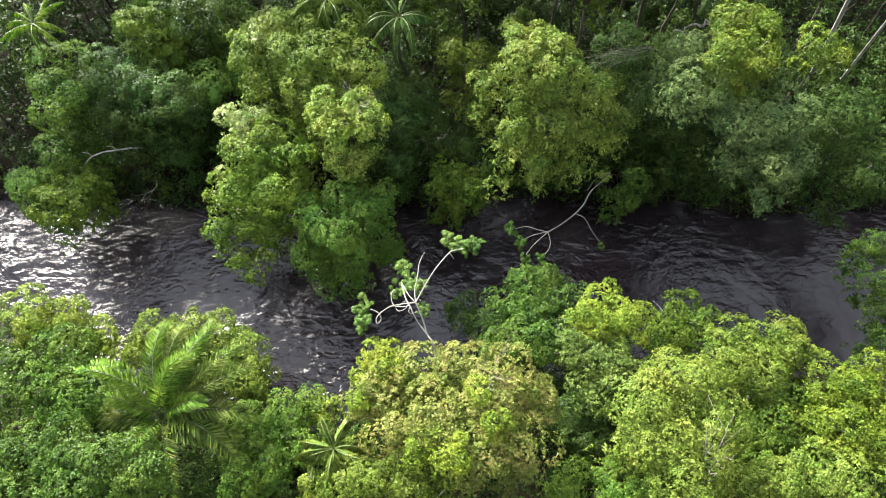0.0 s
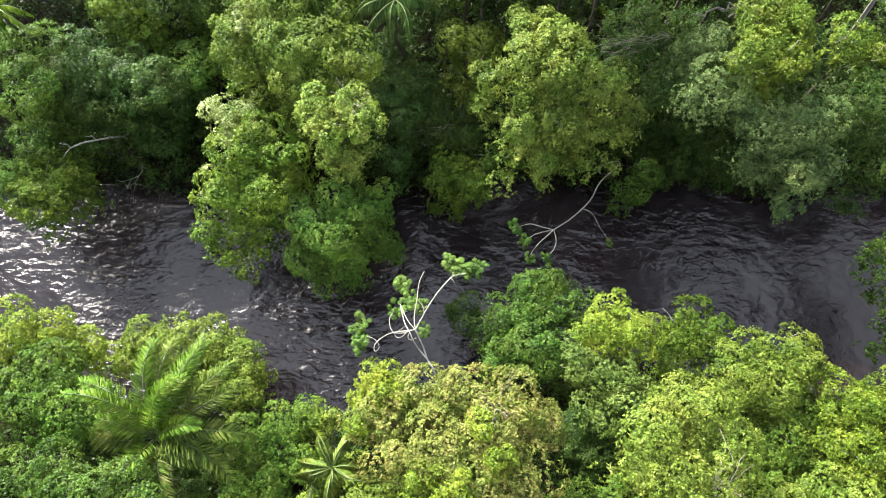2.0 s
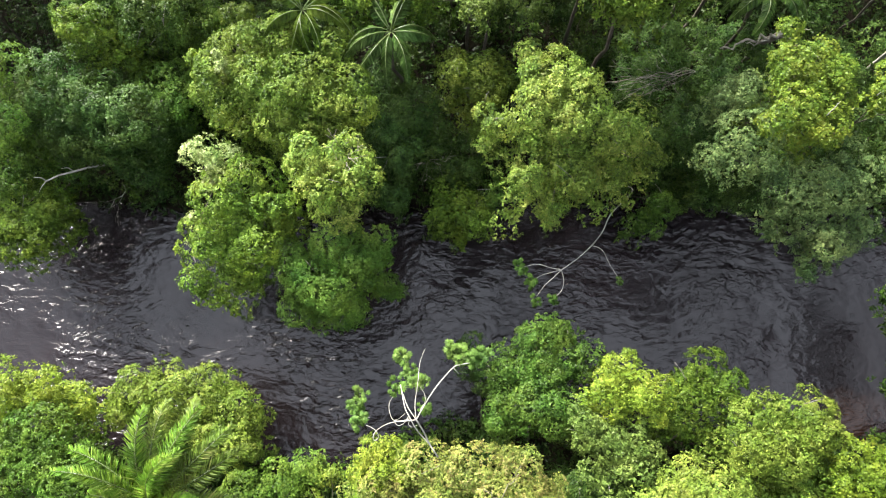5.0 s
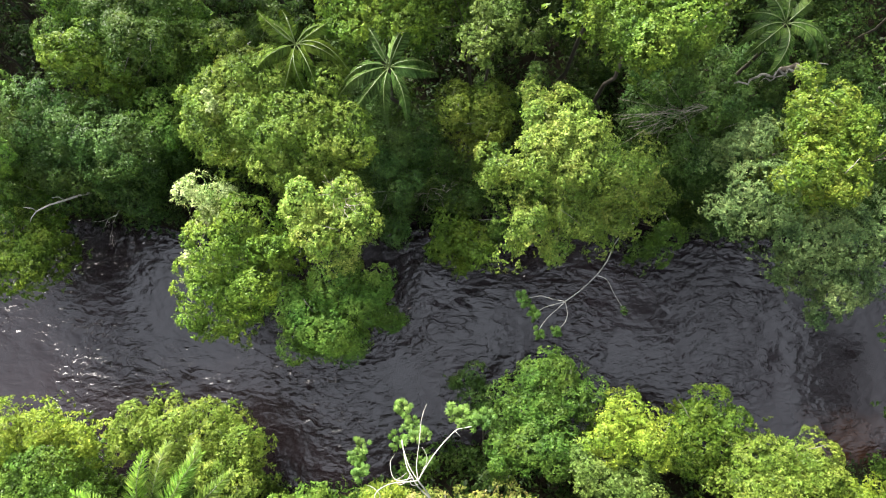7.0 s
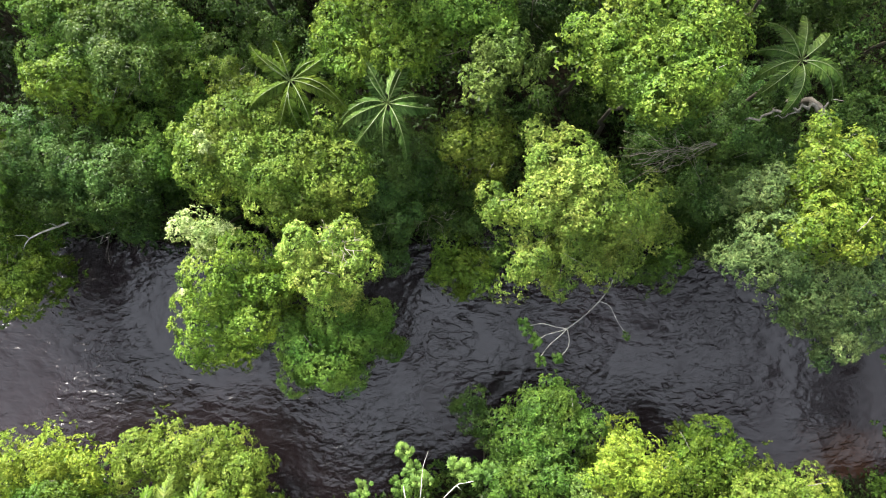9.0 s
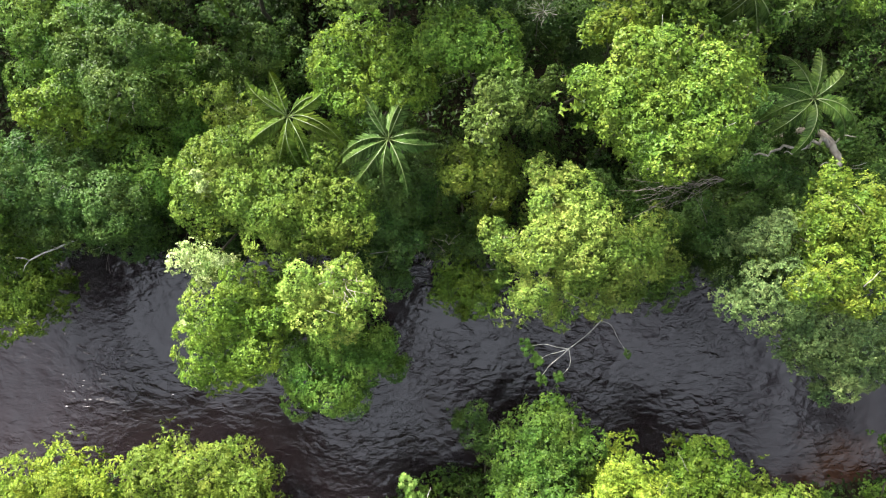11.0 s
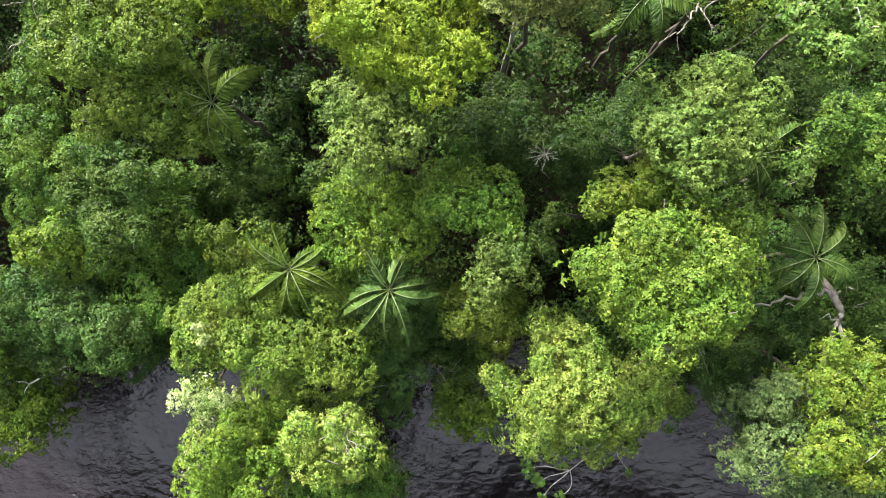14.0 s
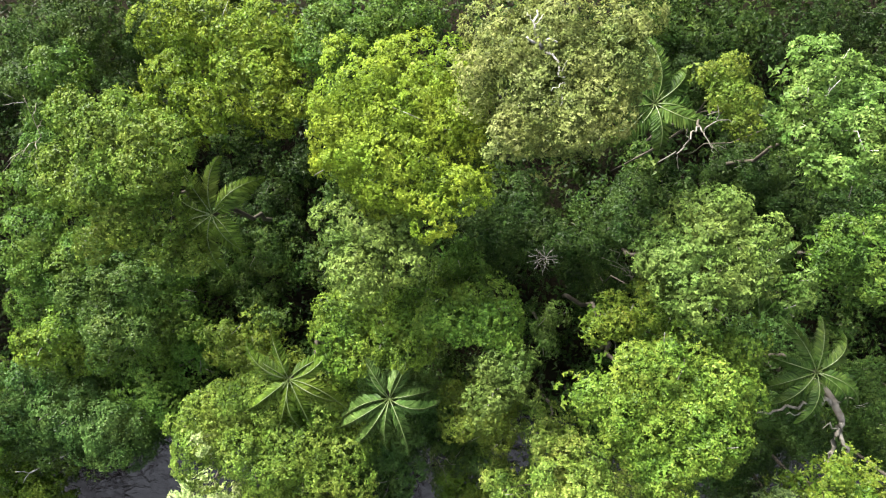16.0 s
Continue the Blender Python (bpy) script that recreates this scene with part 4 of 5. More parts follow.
# ---- palms ----
def frond(parent, start, heading, lift, length, leaflet, width, mat, rng, droop, pairs=34, hang=0.0, fluff=0.0):
    """A feather leaf: an arching rib with leaflets on both sides."""
    way = Vector((math.cos(heading), math.sin(heading), 0))
    side = Vector((-way.y, way.x, 0))
    pts, steps = [], 12
    twist = rng.normal(0, 0.28)
    for i in range(steps + 1):
        k = i / steps
        out = length * (k - 0.12 * droop * k ** 3)
        up = length * (lift * k - droop * k ** 2.1)
        pts.append(Vector(start) + way * out + side * (length * twist * k * k) + Vector((0, 0, up)))
    rib_v, rib_f = tube(pts, taper(0.026, 0.008, len(pts)), 5)
    pos, nrm, axis, ln, wd = [], [], [], [], []
    for j in range(pairs):
        k = 0.1 + 0.9 * j / (pairs - 1)
        s = k * steps
        i = min(int(s), steps - 1)
        p = pts[i].lerp(pts[i + 1], s - i)
        t = (pts[i + 1] - pts[i]).normalized()
        right = t.cross(Vector((0, 0, 1))).normalized()
        up = right.cross(t)
        reach = leaflet * (0.35 + 0.75 * math.sin(math.pi * min(1.0, 0.18 + 0.8 * k))) * rng.uniform(0.85, 1.1)
        for sgn in (-1, 1):
            a = (right * sgn * (0.8 - 0.25 * hang) + t * (0.35 + 0.5 * k) - up * (rng.uniform(0.3 - 1.3 * fluff, 1.0 - 0.2 * fluff) + 0.5 * hang)).normalized()
            q = p + a * reach * 0.5
            nn = (up + right * sgn * 0.35 + Vector(rng.normal(0, 0.12, 3))).normalized()
            nn = (nn - a * nn.dot(a)).normalized()
            pos.append(q), nrm.append(nn), axis.append(a), ln.append(reach), wd.append(width * rng.uniform(0.8, 1.1))
    me = leaf_mesh("frond", np.array(pos), np.array(nrm), np.array(axis), np.array(ln), np.array(wd), mat, 0.1)
    leaf = new("frond", me)
    leaf.parent = parent
    mesh_object("midrib", rib_v, rib_f, PALM_RIB, leaf, smooth=True)


def palm(label, x, y, top, count, length, leaflet, width, mat, lift=0.55, droop=0.75, pairs=34, turn=0.0, hang=0.8):
    rng = np.random.default_rng(next(seeds))
    bx, by, bz = land_under(x + rng.normal(0, 0.4), y + rng.normal(0, 0.4))
    base = new("palm_tree")
    base.location = (bx, by, bz)
    head = Vector((x - bx, y - by, top - bz))
    branch("trunk", bent((0, 0, -0.25), head, 0.0, rng, 8), 0.16, 0.11, BARK, base, 9)
    if isinstance(count, tuple):
        for heading, rise, long, fall in count:
            frond(base, head, radians(heading) + rng.normal(0, 0.05), rise, long * 1.15, leaflet * (0.85 if rise > 1.2 else 1.0), width, PALM_BRIGHT if rise > 0.85 else mat, rng, fall, pairs, 0.1, 0.75)
        count = 0
    for i in range(count):
        heading = turn + 2 * math.pi * i / count + rng.normal(0, 0.16)
        grow = rng.uniform(0.0, 1.0)
        frond(base, head, heading, lift + 0.35 * grow, length * rng.uniform(0.78, 1.1), leaflet, width, mat, rng, droop * rng.uniform(0.8, 1.25), pairs, hang)
    spear = head + Vector((rng.normal(0, 0.25), rng.normal(0, 0.25), length * 0.33))
    branch("spear_leaf", [head, head.lerp(spear, 0.5), spear], 0.06, 0.012, PALM_RIB, base, 5)
    return tagged(base, label, "palm", group="palms")


palm("blue-green feather palm with arching fronds in the canopy", -3.25, 38.1, 17.3, 11, 3.8, 0.72, 0.1, PALM_LEAF, 0.7, 1.05, 120, 0.2, 0.6)
palm("olive-green feather palm with slender arching fronds", -8.63, 39.31, 17.8, 13, 3.5, 0.58, 0.1, PALM_OLIVE, 0.7, 1.0, 110, 0.5, 0.4)
palm("broad-fronded dark green palm in a shaded gap", 19.05, 39.6, 19.2, 9, 3.2, 0.52, 0.09, PALM_SHADED, 0.5, 0.85, 110, 0.1, -0.3)
palm("dark green palm half hidden by crowns", -12.42, 48.22, 18.6, 10, 3.3, 0.62, 0.1, PALM_OLIVE, 0.5, 0.85, 100, 0.9, -0.3)
palm("dark green palm below pale crowns", 10.85, 53.6, 19.4, 11, 3.5, 0.66, 0.1, PALM_SHADED, 0.5, 0.9, 110, 0.4, -0.5)
palm("palm half covered by a round crown", 15.3, 44.7, 20.7, 10, 3.0, 0.6, 0.09, PALM_SHADED, 0.55, 0.85, 90, 0.4, 0.0)
palm("yellow-tipped palm at the forest edge", -30.8, 38.4, 16.4, 11, 2.8, 0.55, 0.10, PALM_BRIGHT, 0.5, 0.8, 30, 0.4)
palm("large bright feather palm with long drooping leaflets on the near bank", -17.8, 10.0, 11.2, ((100, 0.95, 5.6, 0.75), (84, 0.8, 6.0, 0.8), (68, 0.9, 6.2, 0.75), (54, 0.8, 6.3, 0.7), (40, 0.75, 6.3, 0.65), (28, 0.8, 6.2, 0.8), (14, 0.7, 5.8, 0.8), (-4, 0.65, 4.8, 0.85), (116, 0.9, 5.2, 0.85), (134, 0.8, 4.6, 0.9), (168, 0.6, 4.4, 0.8), (192, 0.6, 4.2, 0.85), (222, 0.5, 3.8, 0.8), (262, 0.5, 3.8, 0.8), (292, 0.45, 4.6, 0.7), (322, 0.45, 4.2, 0.8), (342, 0.5, 4.6, 0.8), (104, 1.6, 3.8, 0.95), (76, 1.9, 3.4, 1.0), (60, 1.5, 4.0, 1.0), (150, 1.4, 3.0, 0.9), (20, 1.5, 3.2, 1.0), (250, 1.3, 2.6, 0.9)), 6, 0.95, 0.075, PALM_FRESH, 0, 0, 120)
palm("small bright palm among near-bank shrubs", -6.9, 8.3, 10.4, 12, 3.3, 0.65, 0.07, PALM_FRESH, 0.95, 1.25, 80, 0.25, 0.6)


# ---- umbrella-leaved trees with pale bare stems ----
def palmate_leaf():
    """One lobed leaf a metre across, lying flat."""
    pos, nrm, axis = [], [], []
    for k in range(8):
        b = 2 * math.pi * k / 8
        d = Vector((math.cos(b), math.sin(b), -0.3)).normalized()
        up = Vector((0, 0, 1)) - d * d.z
        pos.append(d * 0.33), nrm.append(up.normalized()), axis.append(d)
    return leaf_mesh("leaf", np.array(pos), np.array(nrm), np.array(axis), np.full(8, 0.66), np.full(8, 0.3), CECROPIA_LEAF, 0.12)


PALMATE = palmate_leaf()


def umbrella_leaves(parent, at, rng, leaves=7, size=0.5):
    """A rosette of palmate leaves at the end of a stem."""
    for i in range(leaves):
        a = 2.4 * i + rng.normal(0, 0.25)
        c = Vector(at) + Vector((math.cos(a), math.sin(a), 0)) * size * rng.uniform(0.2, 1.5) + Vector((0, 0, rng.uniform(-0.4, 0.35)))
        leaf = new("leaf", PALMATE)
        leaf.parent = parent
        s = size * rng.uniform(0.8, 1.2)
        leaf.matrix_local = Matrix.LocRotScale(c, Euler((rng.normal(0, 0.35), rng.normal(0, 0.35), a)), (s, s, s))


def pale_stem(parent, points, r0, r1):
    """A smooth bare stem through the given joints, in the tree's own space."""
    pts = [Vector(p) for p in points]
    fine = []
    for i in range(len(pts) - 1):
        a, b, c, d = pts[max(i - 1, 0)], pts[i], pts[i + 1], pts[min(i + 2, len(pts) - 1)]
        for k in range(4):
            t = k / 4
            fine.append(0.5 * ((2 * b) + (c - a) * t + (2 * a - 5 * b + 4 * c - d) * t * t + (3 * b - a - 3 * c + d) * t ** 3))
    fine.append(pts[-1])
    branch("stem", fine, r0, r1, PALE_BARK, parent, 7)


rng = np.random.default_rng(7)
gx, gy, gz = -0.3, 11.5, float(ground_height(np.float64(-0.3), np.float64(11.5)))
cecropia = new("umbrella_tree")
cecropia.location = (gx, gy, gz)
O = Vector((gx, gy, gz))


def at(x, y, z):
    return Vector((x, y, z)) - O


pale_stem(cecropia, [at(gx, gy, gz - 0.25), at(-0.2, 12.0, 8.0), at(-0.49, 13.06, 15.6), at(-0.93, 13.78, 16.4), at(-1.19, 14.39, 17.3), at(-1.57, 15.06, 18.2)], 0.058, 0.039)
pale_stem(cecropia, [at(-0.93, 13.78, 16.4), at(-1.43, 14.31, 16.8), at(-1.73, 14.73, 17.2), at(-1.92, 15.13, 17.4), at(-2.18, 15.59, 17.4), at(-2.37, 16.28, 17.0), at(-2.51, 16.93, 16.6)], 0.039, 0.020)
pale_stem(cecropia, [at(-1.57, 15.06, 18.2), at(-1.17, 15.75, 18.5), at(-0.49, 16.75, 19.0), at(0.35, 17.65, 19.4), at(0.68, 17.78, 19.5), at(1.21, 17.88, 19.5)], 0.035, 0.016)
pale_stem(cecropia, [at(0.35, 17.65, 19.4), at(0.47, 17.53, 19.4), at(0.62, 17.36, 19.2)], 0.020, 0.012)
pale_stem(cecropia, [at(-1.57, 15.06, 18.2), at(-1.65, 15.85, 18.1), at(-1.52, 16.95, 17.7), at(-1.42, 18.08, 17.3), at(-1.14, 18.86, 17.0)], 0.023, 0.009)
pale_stem(cecropia, [at(-1.57, 15.06, 18.2), at(-2.16, 15.00, 18.2), at(-2.66, 14.96, 18.1), at(-3.16, 14.83, 18.0), at(-3.66, 14.53, 17.8), at(-3.85, 14.24, 17.7), at(-3.79, 14.01, 17.6), at(-3.57, 14.18, 17.7), at(-3.65, 14.45, 17.9), at(-3.91, 14.67, 17.9), at(-4.23, 14.79, 17.8)], 0.027, 0.012)
pale_stem(cecropia, [at(-1.94, 15.12, 17.6), at(-2.37, 15.00, 17.7), at(-2.81, 15.06, 17.7), at(-3.02, 15.47, 17.6), at(-3.04, 15.95, 17.5), at(-2.86, 16.24, 17.4)], 0.022, 0.011)
pale_stem(cecropia, [at(-2.01, 15.24, 17.5), at(-2.25, 14.89, 17.6), at(-2.56, 14.77, 17.6), at(-2.76, 14.99, 17.6), at(-2.50, 15.13, 17.7), at(-2.19, 15.38, 17.7)], 0.019, 0.009)
pale_stem(cecropia, [at(-1.95, 15.07, 17.4), at(-2.01, 14.81, 17.4), at(-1.82, 14.68, 17.4), at(-1.53, 14.79, 17.5)], 0.017, 0.008)
pale_stem(cecropia, [at(-1.57, 15.06, 18.2), at(-2.00, 15.65, 17.9), at(-2.28, 16.28, 17.5), at(-2.51, 16.88, 17.0)], 0.023, 0.012)
pale_stem(cecropia, [at(-1.36, 15.57, 18.2), at(-1.12, 15.96, 18.2), at(-1.15, 16.37, 18.1), at(-1.38, 16.73, 18.0)], 0.014, 0.008)
for p, s, k in (((0.44, 18.63, 19.4), 0.55, 9), ((0.81, 18.27, 19.3), 0.5, 8), ((1.84, 18.27, 19.3), 0.55, 9), ((1.31, 18.14, 19.3), 0.5, 8), ((-2.51, 18.54, 15.4), 0.55, 9), ((-2.15, 17.73, 15.5), 0.5, 8), ((-1.69, 17.09, 15.8), 0.5, 8), ((-2.77, 16.90, 16.0), 0.5, 8), ((-1.25, 15.71, 15.6), 0.45, 7), ((-1.44, 17.18, 16.2), 0.45, 7), ((-5.00, 16.44, 14.9), 0.5, 8), ((-5.18, 15.89, 14.9), 0.5, 8), ((-4.87, 15.31, 15.0), 0.5, 8), ((-5.06, 14.91, 15.0), 0.45, 7)):
    umbrella_leaves(cecropia, at(*p), rng, k * 2, s * 0.68)
tagged(cecropia, "umbrella-leaved tree with bare white stems leaning over the river", "tree", group="umbrella trees")

gx, gy = 13.4, 33.6
gz = float(ground_height(np.float64(gx), np.float64(gy)))
overhang = new("umbrella_tree")
overhang.location = (gx, gy, gz)
O = Vector((gx, gy, gz))
knot = at(8.12, 25.12, 8.0)
joint = at(10.42, 26.96, 7.6)
pale_stem(overhang, [at(gx, gy, gz - 0.25), at(gx + 0.1, gy - 0.8, 3.6), at(13.97, 31.47, 6.4), at(12.10, 29.48, 7.0), at(11.30, 28.03, 7.3), joint, at(9.30, 25.95, 7.8), knot], 0.055, 0.036)
pale_stem(overhang, [knot, at(7.31, 25.26, 8.1), at(6.38, 25.49, 8.2), at(5.38, 25.30, 8.0)], 0.03, 0.018)
pale_stem(overhang, [knot, at(7.58, 24.62, 8.0), at(6.89, 24.01, 7.8), at(6.35, 23.29, 7.7)], 0.03, 0.018)
pale_stem(overhang, [knot, at(8.26, 24.31, 7.9), at(8.10, 23.70, 7.7), at(7.61, 23.23, 7.6)], 0.03, 0.018)
pale_stem(overhang, [knot, at(7.46, 24.93, 8.1), at(6.65, 24.71, 8.0), at(6.08, 24.32, 7.9)], 0.028, 0.018)
pale_stem(overhang, [joint, at(11.16, 26.64, 7.5), at(11.73, 25.61, 7.2), at(12.43, 24.59, 6.9)], 0.03, 0.016)
for p, s, k in ((at(5.21, 25.36, 8.1), 0.42, 6), (at(6.00, 24.32, 7.9), 0.42, 7), (at(6.34, 23.04, 7.7), 0.36, 6), (at(7.52, 23.14, 7.6), 0.34, 6), (at(12.45, 24.53, 6.8), 0.24, 5)):
    umbrella_leaves(overhang, p, rng, k * 2, s * 0.95)
tagged(overhang, "thin umbrella-leaved tree with pale stems hanging over the river", "tree", group="umbrella trees")

# ---- bare wood ----
gx, gy = 20.2, 38.6
gz = float(ground_height(np.float64(gx), np.float64(gy)))
snag = new("dead_tree")
snag.location = (gx, gy, gz)
O = Vector((gx, gy, gz))
branch("trunk", knotted([at(gx, gy, gz - 0.3), at(20.3, 38.7, 8.0), at(20.5, 38.7, 14.5), at(20.84, 38.21, 16.6), at(21.13, 37.53, 17.1), at(21.44, 36.56, 17.2)], 0.06), 0.24, 0.19, DEAD_WOOD, snag, 9)
branch("limb", knotted([at(21.44, 36.56, 17.2), at(21.13, 35.85, 17.2), at(21.00, 34.86, 17.0), at(20.79, 33.58, 16.7)]), 0.17, 0.07, BLEACHED_WOOD, snag)
branch("limb", knotted([at(21.44, 36.56, 17.2), at(21.44, 35.67, 17.1), at(21.83, 34.58, 16.9), at(22.35, 33.39, 16.5)]), 0.15, 0.06, BLEACHED_WOOD, snag)
branch("limb", knotted([at(21.25, 37.50, 17.1), at(20.46, 37.85, 17.3), at(19.72, 37.36, 17.3), at(18.54, 37.42, 17.3), at(17.72, 37.15, 17.2), at(16.88, 37.01, 17.0)]), 0.13, 0.05, BLEACHED_WOOD, snag)
branch("limb", knotted([at(19.72, 37.36, 17.3), at(18.91, 37.01, 17.5), at(18.29, 37.04, 17.5)]), 0.05, 0.02, BLEACHED_WOOD, snag)
branch("limb", knotted([at(21.26, 36.16, 17.2), at(20.60, 36.48, 17.5), at(20.17, 36.26, 17.6)]), 0.05, 0.02, BLEACHED_WOOD, snag)
branch("limb", knotted([at(21.13, 37.53, 17.1), at(21.46, 37.92, 17.6), at(22.02, 37.78, 17.8)]), 0.06, 0.02, BLEACHED_WOOD, snag)
branch("limb", knotted([at(21.00, 34.86, 17.0), at(20.46, 34.76, 17.3), at(20.14, 34.11, 17.2)]), 0.04, 0.015, BLEACHED_WOOD, snag)
branch("limb", knotted([at(21.83, 34.58, 16.9), at(22.06, 34.42, 17.2), at(22.37, 33.83, 17.1)]), 0.04, 0.015, BLEACHED_WOOD, snag)
tagged(snag, "dead tree with a gnarled pale brown trunk and bare limbs", "dead tree")


def bare_branches(label, root, fork_at, tips, r0, mat, crook=1.8):
    """A leafless small tree whose pale twigs show above the leaves."""
    rng = np.random.default_rng(next(seeds))
    bx, by, bz = land_under(*root)
    ob = new("bare_tree")
    ob.location = (bx, by, bz)
    o = Vector((bx, by, bz))
    f = Vector(fork_at) - o
    r0 *= 0.55
    branch("trunk", bent((0, 0, -0.25), f, 0.0, rng, 6), r0 * 1.4, r0, BARK, ob)
    for tip in tips:
        e = Vector(tip) - o
        pts = bent(f, e, 0.03, rng, 6)
        pts = pts[:1] + [p + Vector(rng.normal(0, 0.025 * crook * (e - f).length, 3)) for p in pts[1:-1]] + pts[-1:]
        branch("twig", pts, r0 * 0.75, 0.015, mat, ob, 5)
        for k in (2, 3, 4):
            s = pts[k]
            branch("twig", bent(s, s + (e - f) * 0.28 + Vector(rng.normal(0, 0.22 * (e - f).length, 3)), 0.0, rng, 3), r0 * 0.35, 0.01, mat, ob, 4)
    return tagged(ob, label, "bare tree", group="bare trees")


gx, gy = 12.65, 52.08
gz = float(ground_height(np.float64(gx), np.float64(gy)))
gnarled = new("bare_tree")
gnarled.location = (gx, gy, gz)
O = Vector((gx, gy, gz))
branch("trunk", knotted([at(gx, gy, gz - 0.25), at(gx + 0.2, gy + 0.2, 12.0), at(12.87, 52.62, 20.0), at(12.68, 52.07, 20.8)], 0.06), 0.075, 0.06, BARK, gnarled)
branch("limb", knotted([at(12.68, 52.07, 20.8), at(12.22, 51.88, 21.0), at(12.04, 51.43, 21.0), at(11.60, 50.89, 20.9), at(11.12, 50.69, 20.8), at(10.62, 50.40, 20.5)]), 0.046, 0.025, WEATHERED_LIMB, gnarled, 6)
branch("limb", knotted([at(12.68, 52.07, 20.8), at(12.77, 51.76, 21.0), at(12.94, 52.09, 21.3), at(13.29, 52.29, 21.4), at(13.88, 52.35, 21.3)]), 0.046, 0.019, WEATHERED_LIMB, gnarled, 6)
branch("limb", knotted([at(12.77, 51.76, 21.0), at(12.95, 51.35, 21.1), at(13.15, 51.03, 21.0), at(13.56, 50.77, 20.8)]), 0.037, 0.012, WEATHERED_LIMB, gnarled, 6)
branch("limb", knotted([at(13.24, 52.29, 21.4), at(13.23, 52.61, 21.7), at(13.14, 52.97, 21.8)]), 0.025, 0.009, WEATHERED_LIMB, gnarled, 6)
branch("limb", knotted([at(13.18, 52.67, 21.7), at(12.76, 52.54, 21.8), at(12.48, 52.44, 21.8)]), 0.019, 0.007, WEATHERED_LIMB, gnarled, 6)
branch("limb", knotted([at(13.15, 51.03, 21.0), at(13.41, 51.10, 21.2), at(13.77, 50.95, 21.1)]), 0.012, 0.005, WEATHERED_LIMB, gnarled, 6)
branch("limb", knotted([at(13.10, 51.19, 21.0), at(13.22, 50.73, 21.1), at(13.23, 50.37, 20.9)]), 0.012, 0.005, WEATHERED_LIMB, gnarled, 6)
branch("limb", knotted([at(12.04, 51.43, 21.0), at(11.81, 51.68, 21.2), at(11.87, 51.96, 21.2)]), 0.019, 0.007, WEATHERED_LIMB, gnarled, 6)
branch("limb", knotted([at(13.88, 52.35, 21.3), at(14.36, 51.98, 21.2), at(14.88, 51.34, 21.0)]), 0.015, 0.006, WEATHERED_LIMB, gnarled, 6)
branch("limb", knotted([at(11.60, 50.89, 20.9), at(11.45, 50.51, 20.9), at(11.60, 50.04, 20.6)]), 0.019, 0.007, WEATHERED_LIMB, gnarled, 6)
tagged(gnarled, "gnarled leafless tree with bleached branches above olive leaves", "bare tree", group="bare trees")
bare_branches("bare white twigs in a lettuce-green crown", (18.0, 53.4), (18.0, 52.6, 20.6), ((17.2, 53.6, 22.4), (18.6, 53.9, 22.6), (17.0, 51.8, 22.0), (20.6, 50.6, 22.2)), 0.05, PALE_BARK)
gx, gy = 4.3, 53.6
gz = float(ground_height(np.float64(gx), np.float64(gy)))
white = new("bare_tree")
white.location = (gx, gy, gz)
O = Vector((gx, gy, gz))
branch("trunk", knotted([at(gx, gy, gz - 0.3), at(4.2, 53.9, 14.0), at(4.1, 54.0, 25.5), at(3.84, 54.03, 28.2)], 0.06), 0.160, 0.080, PALE_BARK, white)
branch("limb", knotted([at(3.84, 54.03, 28.2), at(3.59, 54.26, 28.6), at(3.49, 54.67, 28.8), at(3.57, 55.19, 28.9)]), 0.072, 0.040, PALE_BARK, white, 6)
branch("limb", knotted([at(3.84, 54.03, 28.2), at(3.41, 54.08, 28.6), at(3.18, 54.23, 28.7)]), 0.064, 0.040, PALE_BARK, white, 6)
branch("limb", knotted([at(3.84, 54.03, 28.2), at(4.12, 53.64, 28.5), at(4.25, 53.51, 28.5)]), 0.080, 0.048, PALE_BARK, white, 6)
branch("limb", knotted([at(3.84, 54.03, 28.2), at(4.00, 54.14, 28.7), at(4.35, 54.01, 28.7)]), 0.064, 0.040, PALE_BARK, white, 6)
branch("limb", knotted([at(4.25, 53.51, 28.5), at(4.42, 53.20, 28.5), at(4.40, 52.90, 28.5), at(4.66, 52.57, 28.4), at(4.57, 52.16, 28.3)]), 0.048, 0.024, PALE_BARK, white, 6)
branch("limb", knotted([at(4.57, 52.16, 28.3), at(4.75, 52.01, 28.4), at(4.90, 51.81, 28.3)]), 0.024, 0.010, PALE_BARK, white, 6)
branch("limb", knotted([at(4.57, 52.16, 28.3), at(4.31, 51.92, 28.4), at(4.15, 51.68, 28.3)]), 0.024, 0.010, PALE_BARK, white, 6)
branch("limb", knotted([at(4.66, 52.57, 28.4), at(4.41, 52.31, 28.6), at(4.10, 52.18, 28.6)]), 0.020, 0.010, PALE_BARK, white, 6)
branch("limb", knotted([at(4.57, 52.16, 28.3), at(4.57, 51.83, 28.4), at(4.47, 51.57, 28.2)]), 0.020, 0.010, PALE_BARK, white, 6)
branch("limb", knotted([at(4.40, 52.90, 28.5), at(4.56, 53.02, 28.7), at(4.72, 53.29, 28.8)]), 0.020, 0.010, PALE_BARK, white, 6)
branch("limb", knotted([at(3.49, 54.67, 28.8), at(3.31, 54.85, 28.9), at(3.20, 55.11, 28.9)]), 0.024, 0.011, PALE_BARK, white, 6)
branch("limb", knotted([at(3.49, 54.67, 28.8), at(3.66, 54.82, 29.0), at(3.84, 55.02, 28.9)]), 0.024, 0.011, PALE_BARK, white, 6)
tagged(white, "bare white limbs above a pale grey-green crown", "bare tree", group="bare trees")
